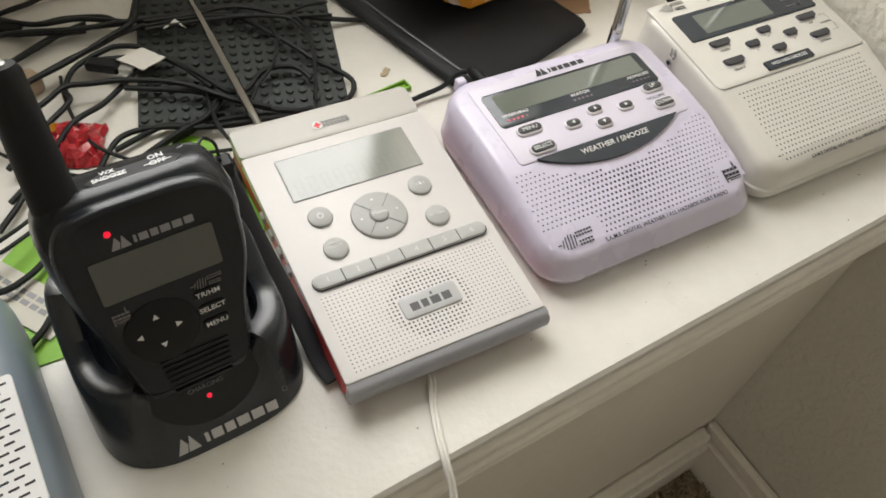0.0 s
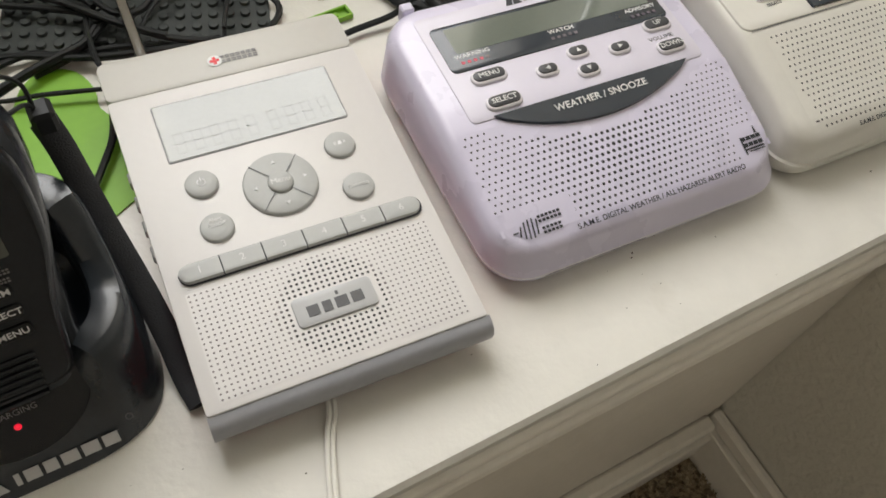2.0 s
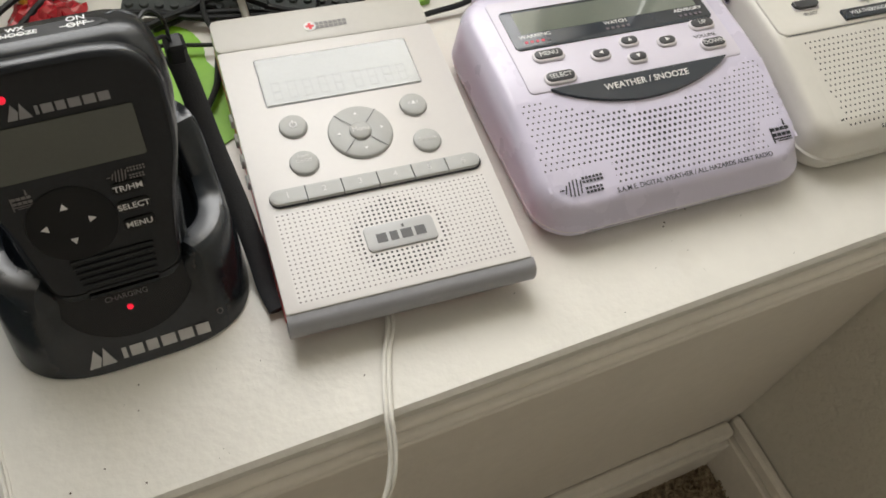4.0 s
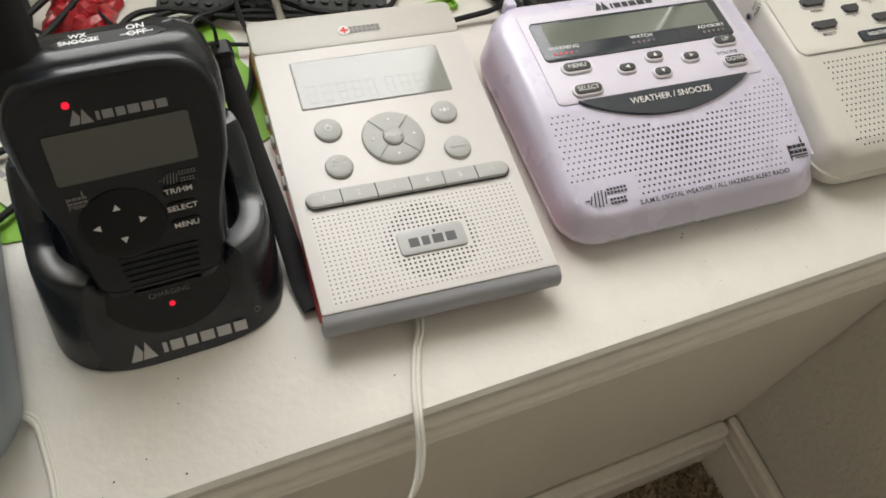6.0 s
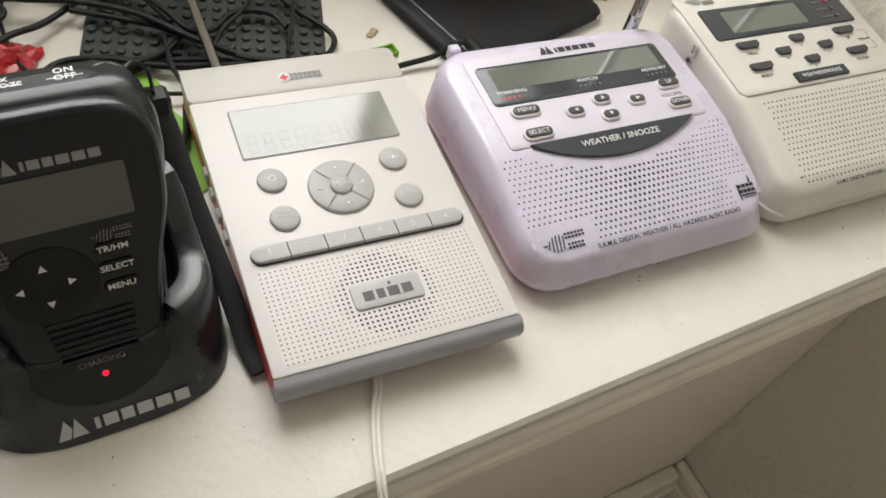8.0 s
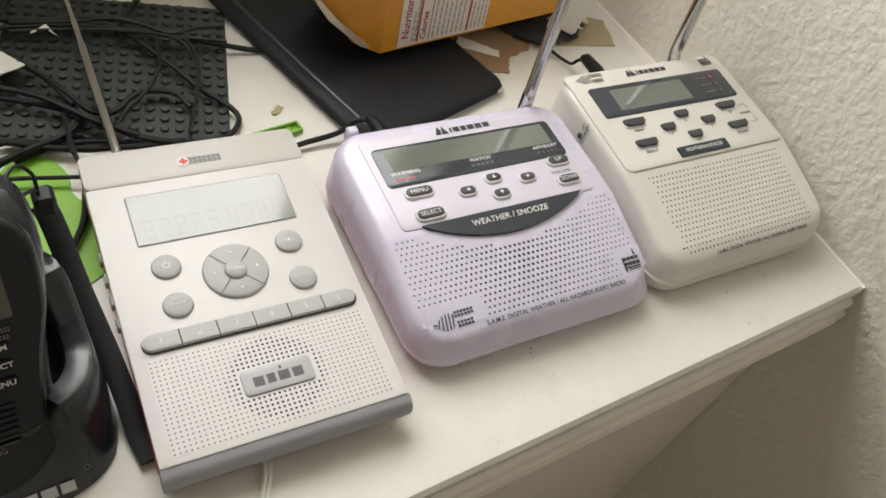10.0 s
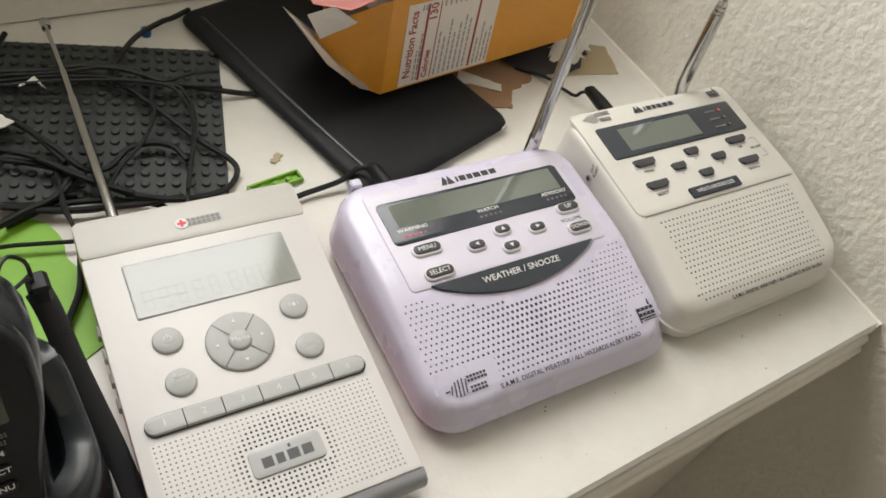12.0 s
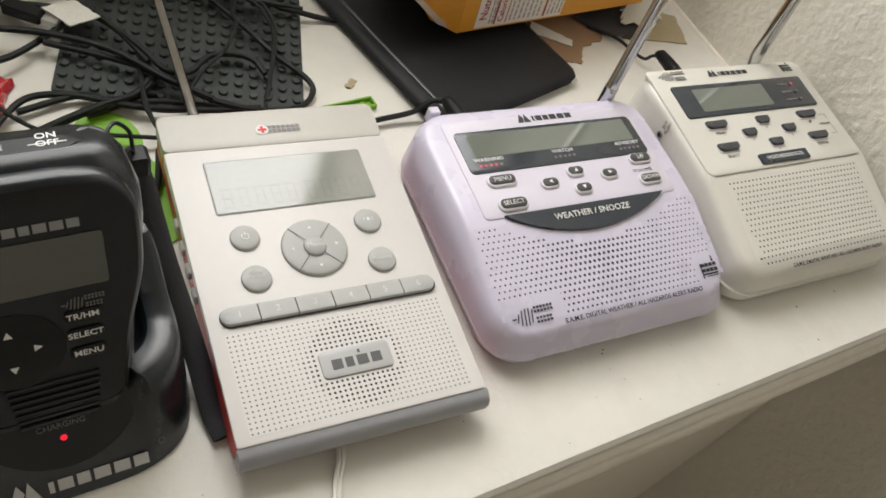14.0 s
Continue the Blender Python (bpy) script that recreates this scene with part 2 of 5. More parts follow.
def ruled(rings):
    """Lofted rings with both ends closed by strips across."""
    n = len(rings[0])
    vs, fs = loft(rings, cap=False)
    for base in (0, (len(rings) - 1) * n):
        for k in range(n // 2 - 1):
            fs.append((base + k, base + k + 1, base + n - 2 - k, base + n - 1 - k))
    return vs, fs


def pad(w, l, r, z0, z1, b=0.0006, cx=0.0, cy=0.0, zf=None, side=6):
    """A low rounded pad with a softened top edge; zf(y) lifts it onto a sloped face."""
    rings = []
    for inset, z in ((0, z0), (0, z1 - b), (b * 0.35, z1 - b * 0.3), (b, z1)):
        ring = rring(w - 2 * inset, l - 2 * inset, max(r - inset, 1e-5), side, 5, cx, cy)
        rings.append([(x, y, z + (zf(y) if zf else 0)) for x, y in ring])
    return ruled(rings)


def disc(r, z0, z1, b=0.0006, cx=0.0, cy=0.0, n=28, zf=None, a0=0.0, dome=0.0):
    rings = []
    for inset, z in ((0, z0), (0, z1 - b), (b * 0.35, z1 - b * 0.3), (b, z1), (r * 0.55, z1 + dome)):
        rings.append([(cx + (r - inset) * math.cos(a0 + 2 * math.pi * k / n), cy + (r - inset) * math.sin(a0 + 2 * math.pi * k / n), z + (zf(cy + (r - inset) * math.sin(a0 + 2 * math.pi * k / n)) if zf else 0)) for k in range(n)])
    return loft(rings)


def smooth_path(pts, step=8):
    """Catmull-Rom points through pts."""
    ps = [Vector(p) for p in pts]
    ps = [ps[0] * 2 - ps[1]] + ps + [ps[-1] * 2 - ps[-2]]
    out = []
    for i in range(1, len(ps) - 2):
        a, b, c, d = ps[i - 1], ps[i], ps[i + 1], ps[i + 2]
        for k in range(step):
            t = k / step
            out.append(0.5 * ((2 * b) + (c - a) * t + (2 * a - 5 * b + 4 * c - d) * t * t + (3 * b - a - 3 * c + d) * t ** 3))
    out.append(ps[-2])
    return out


def sweep(path, radii, n=8, flat=1.0, up=(0, 0, 1)):
    """A tube along path; flat squeezes it along its own up, for straps."""
    rings = []
    for i, p in enumerate(path):
        d = (path[min(i + 1, len(path) - 1)] - path[max(i - 1, 0)]).normalized()
        u = Vector(up)
        s = d.cross(u)
        if s.length < 0.05:
            s = d.cross(Vector((0, 1, 0)))
        s.normalize()
        u = s.cross(d).normalized()
        r = radii[i] if isinstance(radii, (list, tuple)) else radii
        rings.append([p + s * (r * math.cos(2 * math.pi * k / n)) + u * (r * flat * math.sin(2 * math.pi * k / n)) for k in range(n)])
    return loft(rings)


def tube(pts, r, n=8, step=8, flat=1.0, up=(0, 0, 1)):
    return sweep(smooth_path(pts, step), r, n, flat, up)


def rod(stations, n=14):
    """A straight turned rod: (point, radius) stations, swept."""
    return sweep([Vector(p) for p, _ in stations], [r for _, r in stations], n)


def text_geo(body, size, align="CENTER", squeeze=1.0, bold=0.0):
    cu = bpy.data.curves.new("t", "FONT")
    cu.body, cu.size, cu.align_x, cu.align_y, cu.extrude, cu.resolution_u = body, size, align, "CENTER", 0.00006, 3
    cu.offset = bold
    ob = bpy.data.objects.new("t", cu)
    scene.collection.objects.link(ob)
    bpy.context.view_layer.update()
    me = bpy.data.meshes.new_from_object(ob.evaluated_get(bpy.context.evaluated_depsgraph_get()))
    geo = [(v.co.x * squeeze, v.co.y, v.co.z) for v in me.vertices], [tuple(p.vertices) for p in me.polygons]
    bpy.data.objects.remove(ob)
    bpy.data.curves.remove(cu)
    bpy.data.meshes.remove(me)
    return geo


def flat_poly(pts, z0, z1):
    n = len(pts)
    return [(x, y, z0) for x, y in pts] + [(x, y, z1) for x, y in pts], [tuple(range(n - 1, -1, -1)), tuple(range(n, 2 * n))] + [(i, (i + 1) % n, n + (i + 1) % n, n + i) for i in range(n)]


def word_bars(widths, h, gap, stroke=0.3):
    """A word as plain stacked bars, one pair for each letter."""
    x, out = 0.0, []
    total = sum(widths) + gap * (len(widths) - 1)
    for k, w in enumerate(widths):
        x0 = x - total / 2
        out.append(box(x0, x0 + w, 0.12 * h, h / 2, 0, 0.00008))
        out.append(box(x0, x0 + w, -h / 2, -0.12 * h, 0, 0.00008))
        x += w + gap
    return join(*out)


def peaks(h):
    """Two joined peaks."""
    return join(flat_poly([(-4.0 * h, -h / 2), (-3.45 * h, h * 0.75), (-3.1 * h, 0.1 * h), (-3.3 * h, -h / 2)], 0, 0.00008),
                 flat_poly([(-3.2 * h, -h / 2), (-2.85 * h, h * 0.75), (-2.25 * h, -h / 2)], 0.00001, 0.00009))


def block_word(parent, widths, h, gap, m, material):
    """A row of plain blocks, each a part of its own."""
    x = 0.0
    for w in widths:
        part("letter_block", moved(box(0, w, -0.44 * h, 0.36 * h, 0, 0.00008), m @ pose(x, 0, 0)), material, parent)
        x += w + gap


def mountain_word(parent, h, m, material, label):
    """Two peaks, then six plain blocks."""
    mark = part("wordmark", moved(peaks(h * 1.05), m @ pose(0.55 * h, 0, 0)), material, parent, label)
    block_word(parent, [0.28 * h, 0.85 * h, 0.72 * h, 0.92 * h, 0.92 * h, 0.88 * h], h * 0.95, 0.2 * h, m @ pose(-1.55 * h, 0, 0), material)
    return mark


def wave_logo(s):
    """Zig-zag wave mark with two bars standing for the words."""
    zig = []
    for k in range(5):
        x = (-1.6 + 0.33 * k) * s
        hh = s * (0.35, 0.6, 0.7, 0.7, 0.55)[k]
        zig.append(flat_poly([(x, -hh), (x + 0.12 * s, -hh), (x + 0.34 * s, hh), (x + 0.22 * s, hh)], 0, 0.00008))
    zig.append(box(-2.0 * s, -1.6 * s, -0.06 * s, 0.06 * s, 0, 0.00008))
    words = moved(word_bars([0.22 * s] * 6, 0.52 * s, 0.10 * s), Matrix.Translation((1.05 * s, 0.48 * s, 0)))
    words2 = moved(word_bars([0.22 * s] * 5, 0.52 * s, 0.10 * s), Matrix.Translation((0.95 * s, -0.40 * s, 0)))
    return join(*zig, words, words2)


def block_logo(s):
    """Slanted block with four letter bars and a small mast."""
    words = word_bars([0.45 * s] * 4, 0.9 * s, 0.08 * s, 0.26)
    return join(words, box(-1.0 * s, 1.0 * s, -0.75 * s, -0.6 * s, 0, 0.00008), box(-1.1 * s, -0.95 * s, -1.1 * s, 0.5 * s, 0, 0.00008),
                flat_poly([(0.55 * s, 0.55 * s), (0.8 * s, 0.55 * s), (0.72 * s, 1.2 * s), (0.63 * s, 1.2 * s)], 0, 0.00008), box(-0.6 * s, 1.0 * s, -0.95 * s, -0.86 * s, 0, 0.00008))


def grille(x0, x1, y0, y1, pitch, hole, zf, lift, depth, stagger=False):
    """A perforated sheet on the surface zf(y): each cell a square round an eight-sided hole with real walls."""
    nx, ny = round((x1 - x0) / pitch), round((y1 - y0) / pitch)
    px, py = (x1 - x0) / nx, (y1 - y0) / ny
    vs, fs = [], []

    def top(x, y):
        return (x, y, zf(y) + lift)

    for j in range(ny):
        shift = 0.5 * px if stagger and j % 2 else 0.0
        cells = nx - (1 if shift else 0)
        yb, yt = y0 + j * py, y0 + (j + 1) * py
        if shift:
            for xa, xb in ((x0, x0 + shift), (x1 - shift, x1)):
                b = len(vs)
                vs += [top(x, y) for x, y in ((xa, yb), (xb, yb), (xb, yt), (xa, yt))]
                fs.append((b, b + 1, b + 2, b + 3))
        for i in range(cells):
            xa = x0 + shift + i * px
            xb = xa + px
            cx, cy = (xa + xb) / 2, (yb + yt) / 2
            r = hole(cx, cy)
            if r is None:
                continue
            b = len(vs)
            if not r:
                vs += [top(x, y) for x, y in ((xa, yb), (xb, yb), (xb, yt), (xa, yt))]
                fs.append((b, b + 1, b + 2, b + 3))
                continue
            rim = [(xb, cy), (xb, yt), (cx, yt), (xa, yt), (xa, cy), (xa, yb), (cx, yb), (xb, yb)]
            cir = [(cx + r * math.cos(k * math.pi / 4), cy + r * math.sin(k * math.pi / 4)) for k in range(8)]
            vs += [top(x, y) for x, y in rim] + [top(x, y) for x, y in cir] + [(x, y, zf(y) + lift - depth) for x, y in cir]
            for k in range(8):
                k2 = (k + 1) % 8
                fs.append((b + k, b + k2, b + 8 + k2, b + 8 + k))
                fs.append((b + 8 + k, b + 8 + k2, b + 16 + k2, b + 16 + k))
    return vs, fs


def sheet(x0, x1, y0, y1, zf, lift, n=8):
    vs = [(x, y0 + (y1 - y0) * k / n, zf(y0 + (y1 - y0) * k / n) + lift) for k in range(n + 1) for x in (x0, x1)]
    return vs, [(2 * k, 2 * k + 1, 2 * k + 3, 2 * k + 2) for k in range(n)]


def on_face(zf, x, y, lift=0.0):
    """The pose of something flat laid on the face at x, y."""
    slope = math.degrees(math.atan2(zf(y + 0.002) - zf(y - 0.002), 0.004))
    return pose(x, y, zf(y) + lift, slope, 0, 0)


def bend(points):
    """A height profile along y, straight between points."""
    ys, zs = [p[0] for p in points], [p[1] for p in points]
    return lambda y: float(np.interp(y, ys, zs))


# ---- the setting ----
def structure(name, geo, material, label, smooth=False):
    return solid(name, geo, material, label, kind="structure", smooth=smooth)


# the boxed ledge: top board, stepped nosing, front panel
structure("ledge_top", bbox(ROOM_L, -0.0005, -0.0022, LEDGE_BACK, -0.0100, 0.0, 0.0022), LEDGE_PAINT, "white painted ledge board under the window, scuffed")


def moulding(profile):
    """A run of moulding: a profile in y, z drawn along the ledge."""
    n = len(profile)
    vs = [(x, y, z) for x in (ROOM_L, -0.001) for y, z in profile]
    fs = [(k, (k + 1) % n, n + (k + 1) % n, n + k) for k in range(n)]
    return vs, fs + [tuple(range(n - 1, -1, -1)), tuple(range(n, 2 * n))]


def bead(y, z, r, n=7):
    """A half-round bulging towards the room."""
    return [(y - r * math.sin(math.pi * k / (n - 1)), z + r * math.cos(math.pi * k / (n - 1))) for k in range(n)]


structure("trim", moulding([(0.030, -0.0102)] + [(0.0020, -0.0102)] + bead(-0.0006, -0.0160, 0.0044) + [(-0.0004, -0.0215)] + bead(-0.0028, -0.0262, 0.0040) + [(-0.0010, -0.0312), (-0.0030, -0.0318)] + bead(-0.0030, -0.0352, 0.0030) + [(0.0010, -0.0388), (0.0035, -0.0430), (0.0075, -0.0500), (0.0100, -0.0560), (0.0114, -0.0600), (0.030, -0.0600)]), TRIM_PAINT, "white painted fluted moulding along the ledge front", smooth=True)
structure("ledge_front", box(ROOM_L, -0.001, 0.012, 0.05, FLOOR, -0.0605), FRONT_PAINT, "beige painted front panel of the boxed ledge")
structure("caulk", tube([(-0.001, -0.002, -0.002), (-0.0015, 0.1, 0.001), (-0.001, 0.25, 0.0), (-0.001, 0.402, 0.001)], 0.0028, 6), TRIM_PAINT, "bead of caulk between ledge and wall", smooth=True)


def baseboard(x0, x1, y0, y1, along_x):
    """Stepped board: thick lower part, thinner rounded top."""
    if along_x:
        return join(bbox(x0, x1, y0, y1, FLOOR, FLOOR + 0.064, 0.0015), bbox(x0, x1, y0 + 0.005, y1, FLOOR + 0.0645, FLOOR + 0.084, 0.003))
    return join(bbox(x0, x1, y0, y1, FLOOR, FLOOR + 0.064, 0.0015), bbox(x0 + 0.005, x1, y0, y1, FLOOR + 0.0645, FLOOR + 0.084, 0.003))


structure("baseboard_ledge", baseboard(ROOM_L, -0.0165, -0.008, 0.0118, True), TRIM_PAINT, "white baseboard along the ledge front")
structure("baseboard_right", baseboard(-0.016, -0.0005, ROOM_F, 0.0118, False), TRIM_PAINT, "white baseboard along the textured wall")
structure("floor", box(ROOM_L - 0.1, 0.1, ROOM_F - 0.1, LEDGE_BACK + 0.30, FLOOR - 0.05, FLOOR), CARPET, "brown flecked carpet floor")
structure("wall_right", box(0.0, 0.10, ROOM_F, LEDGE_BACK + 0.30, FLOOR, CEIL), WALL_PAINT, "off-white wall with orange-peel texture")
# left wall, front wall and ceiling are unseen, set close to bounce window light
structure("wall_left_bounce", box(ROOM_L - 0.10, ROOM_L, ROOM_F, LEDGE_BACK + 0.30, FLOOR, CEIL), ROOM_PAINT, "unseen plain beige wall set close to bounce light")
structure("wall_front_bounce", box(ROOM_L - 0.1, 0.1, ROOM_F - 0.10, ROOM_F, FLOOR, CEIL), ROOM_PAINT, "unseen plain beige wall opposite the ledge, set close to bounce light")
structure("ceiling", box(ROOM_L - 0.1, 0.1, ROOM_F - 0.1, LEDGE_BACK + 0.30, CEIL, CEIL + 0.08), CEIL_PAINT, "unseen plain pale ceiling, set for the bounced light")
yb, ye = LEDGE_BACK, LEDGE_BACK + 0.30
structure("wall_window", join(box(ROOM_L, WIN_L, yb, ye, FLOOR, CEIL), box(WIN_R, 0.0, yb, ye, FLOOR, CEIL), box(WIN_L, WIN_R, yb, ye, FLOOR, WIN_B), box(WIN_L, WIN_R, yb, ye, WIN_T, CEIL)), WALL_PAINT, "off-white wall round the window")
structure("trim_window_sill", join(bbox(ROOM_L, -0.001, yb - 0.007, yb - 0.0005, 0.0005, 0.028, 0.0015), bbox(ROOM_L, -0.001, yb - 0.004, yb - 0.0005, 0.0285, 0.055, 0.001)), TRIM_PAINT, "white moulding at the back of the ledge")
win = tagged(new("window_1"), "white framed window letting in overcast daylight", kind="structure")
for name, geo in (("window_frame", join(box(WIN_L, WIN_L + 0.03, yb + 0.21, yb + 0.26, WIN_B, WIN_T), box(WIN_R - 0.03, WIN_R, yb + 0.21, yb + 0.26, WIN_B, WIN_T), box(WIN_L + 0.031, WIN_R - 0.031, yb + 0.21, yb + 0.26, WIN_B, WIN_B + 0.03), box(WIN_L + 0.031, WIN_R - 0.031, yb + 0.21, yb + 0.26, WIN_T - 0.03, WIN_T))),
                  ("window_bar", box((WIN_L + WIN_R) / 2 - 0.015, (WIN_L + WIN_R) / 2 + 0.015, yb + 0.215, yb + 0.255, WIN_B + 0.031, WIN_T - 0.031))):
    part(name, geo, TRIM_PAINT, win)
pane = part("pane", box(WIN_L + 0.02, WIN_R - 0.02, yb + 0.232, yb + 0.236, WIN_B + 0.02, WIN_T - 0.02), GLASS, win, "clear window pane")
pane.visible_shadow = False

# carpet pile near the corner, as short bent yarns
rng = random.Random(5)
tv, tf = [], []
for _ in range(9000):
    x, y = rng.uniform(-0.40, -0.017), rng.uniform(-0.26, -0.005)
    h, w, a = rng.uniform(0.004, 0.009), rng.uniform(0.0012, 0.0022), rng.uniform(0, 6.28)
    lx, ly = rng.uniform(-0.004, 0.004), rng.uniform(-0.004, 0.004)
    b = len(tv)
    for k in range(3):
        c, s = math.cos(a + k * 2.094) * w, math.sin(a + k * 2.094) * w
        tv.append((x + c, y + s, FLOOR))
    for k in range(3):
        c, s = math.cos(a + k * 2.094) * w * 0.9, math.sin(a + k * 2.094) * w * 0.9
        tv.append((x + c + lx, y + s + ly, FLOOR + h))
    tf += [(b, b + 1, b + 4, b + 3), (b + 1, b + 2, b + 5, b + 4), (b + 2, b, b + 3, b + 5), (b + 3, b + 4, b + 5)]
solid("carpet_pile", (tv, tf), CARPET, "short brown flecked carpet yarns", "carpet", kind="stuff")

# crumbs and dust on the ledge
rng = random.Random(11)
cv = []
for _ in range(38):
    x, y = rng.uniform(-0.60, -0.05), rng.choice((rng.uniform(0.004, 0.05), rng.uniform(0.004, 0.05), rng.uniform(0.19, 0.39)))
    r = rng.choice((0.00014, 0.00018, 0.00022, 0.00034))
    cv.append(moved(disc(r, 0, r * 0.8, r * 0.3, 0, 0, 5), pose(x, y, 0.0, 0, 0, rng.uniform(0, 360)) @ Matrix.Diagonal((1, rng.uniform(0.5, 2.2), 1, 1))))
cv += [moved(disc(0.00045, 0, 0.0004, 0.0002, 0, 0, 6), pose(x, y, 0)) for x, y in ((-0.238, 0.043), (-0.494, 0.006), (-0.52, 0.012))]
solid("crumbs", join(*cv), CRUMB, "dark crumbs and dust scattered on the ledge", "crumbs", kind="stuff")


# ---- flat white clock radio ----
def clock_radio():
    th = thing("clock_radio", pose(-0.3672, 0.1238, 0, 0, 0, -4.2), "flat white clock radio with grey buttons lying on the ledge", "radio")
    W, L = 0.1085, 0.165
    zf = bend([(-0.09, 0.0192), (0.09, 0.0272)])

    def slab(y0, y1, inset_lo, z0, top, r=0.0035):
        cy, l = (y0 + y1) / 2, y1 - y0
        rings = [[(x, y, z0) for x, y in rring(W - 2 * inset_lo, l, r, 8, 5, 0, cy)]]
        for inset, d in ((0, 0.0007), (0.00015, 0.0002), (0.0006, 0)):
            rings.append([(x, y, zf(y) - d + top) for x, y in rring(W - 2 * inset, l - 2 * inset * 0.2, r, 8, 5, 0, cy)])
        return ruled(rings)
    part("base", ruled([[(x, y, z) for x, y in rring(W - 0.016, L - 0.030 - i, 0.004, 8, 5, 0, 0.012)] for z, i in ((0.0, 0.006), (0.003, 0.0))] + [[(x, y, zf(y) - 0.0095) for x, y in rring(W - 0.004, L - 0.012, 0.004, 8, 5, 0, 0.003)]]), ETON_LIP, th, "grey plastic underside")
    part("side_band", ruled([[(x, y, zf(y) - d) for x, y in rring(W - 0.0006, L - 0.004, 0.004, 8, 5, 0, 0.001)] for d in (0.0175, 0.0035)]), RED_SIDE, th, "red side band")
    part("face", slab(-L / 2, 0.0612, 0.0, 0.0185, 0.0, 0.0012), ETON_WHITE, th, "warm white front face", smooth=True)
    part("top_band", slab(0.0617, L / 2 + 0.001, 0.0, 0.0195, -0.0003), ETON_BAND, th, "pale grey top band", smooth=True)
    # rounded grey end below the speaker
    prof = [(0.0, 0.0189), (-0.0030, 0.0183), (-0.0052, 0.0165), (-0.0062, 0.0135), (-0.0058, 0.0095), (-0.0040, 0.0072), (0.0, 0.0062)]
    rings = [[(x, -L / 2 + a, b) for a, b in prof] for x in (-W / 2, -W / 2 + 0.0006, W / 2 - 0.0006, W / 2 + 0.0006)]
    part("end_cap", loft(rings), ETON_LIP, th, "rounded grey end cap", smooth=True)
    # display
    # surround stands proud; its grey paints the shaded edge of a recess
    frame_ = part("display", pad(0.0767, 0.0302, 0.0012, -0.001, 0.0003, 0.0002, -0.0003, 0.0385, zf), INK_GREY, th, "thin grey outline painted as the shaded edge of the display recess")
    part("screen", pad(0.0755, 0.029, 0.0008, -0.001, 0.00055, 0.0001, -0.0003, 0.0385, zf), LCD_PALE, frame_, "pale grey liquid crystal screen")
    digits = []
    for k in range(9):
        x0 = -0.034 + k * 0.0075 + (0.002 if k > 4 else 0)
        digits += [box(x0, x0 + 0.0045, y, y + 0.0008, 0, 0.00005) for y in (0, 0.005, 0.0102)] + [box(x, x + 0.0008, 0.001, 0.010, 0, 0.00005) for x in (x0, x0 + 0.0037)]
    part("segment_print", moved(join(*digits), on_face(zf, 0, 0.0265, 0.0006)), LCD_DIGIT, frame_, "faint seven segment digits")
    # wheel
    wheel = part("wheel", disc(0.0152, -0.001, 0.0016, 0.0012, 0, 0, 40, zf, dome=-0.0004), ETON_GREY, th, "round grey navigation wheel", smooth=True)
    part("menu_button", disc(0.0052, 0.0, 0.0026, 0.0010, 0, 0, 28, zf, dome=0.0004), ETON_GREY, wheel, "domed centre button", smooth=True)
    gaps = [moved(box(0.0053, 0.0150, -0.00015, 0.00015, 0, 0.0001), on_face(zf, 0, 0, 0.00165) @ pose(0, 0, 0, 0, 0, a)) for a in (48, 132, 228, 312)]
    part("wheel_gap", join(*gaps), INK_DARK, wheel, "dark gaps between wheel keys")
    tri = flat_poly([(-0.0009, -0.0006), (0.0009, -0.0006), (0, 0.0009)], 0, 0.0001)
    part("arrow_print", join(*[moved(tri, on_face(zf, 0, 0, 0.00165) @ pose(0, 0, 0, 0, 0, a) @ pose(0, 0.0102, 0)) for a in (0, 90, 180, 270)]), PRINT_WHITE, wheel, "white arrow marks")
    part("lettering", moved(text_geo("Menu", 0.0036), on_face(zf, 0, 0, 0.0031)), PRINT_FAINT, wheel)
    for x, y, words in ((-0.0293, 0.0098, None), (-0.0293, -0.0114, "Alert\nOn/Off"), (0.0290, 0.0103, "bell"), (0.0290, -0.0116, "Snooze")):
        key = part("round_button", disc(0.0066, -0.001, 0.0016, 0.0009, x, y, 30, zf, dome=0.0003), ETON_GREY, th, "round grey button", smooth=True)
        at = on_face(zf, x, y, 0.0021)
        if words is None:
            ring = [moved(box(-0.0003, 0.0003, 0.0013, 0.0018, 0, 0.0001), pose(0, 0, 0, 0, 0, a)) for a in range(40, 321, 20)]
            part("power_mark", moved(join(*ring, box(-0.00025, 0.00025, 0.0006, 0.0024, 0, 0.0001)), at), PRINT_WHITE, key)
        elif words == "bell":
            part("bell_mark", moved(join(flat_poly([(-0.0011, -0.0008), (0.0011, -0.0008), (0.0007, 0.0), (0.0005, 0.0011), (-0.0005, 0.0011), (-0.0007, 0.0)], 0, 0.0001), *[box(s * d - 0.0001, s * d + 0.0001, -0.0006, 0.0009, 0, 0.0001) for s in (-1, 1) for d in (0.0017, 0.0023)]), at), PRINT_WHITE, key)
        else:
            part("lettering", moved(text_geo(words, 0.0030 if "\n" not in words else 0.0025), at @ pose(0, 0.0016 if "\n" in words else 0, 0)), PRINT_FAINT, key)
    # preset bar in six keys
    bar = part("preset_bar", pad(0.0985, 0.0092, 0.0045, -0.001, 0.0010, 0.0003, 0.0005, -0.0278, zf), INK, th, "dark slot under the preset keys")
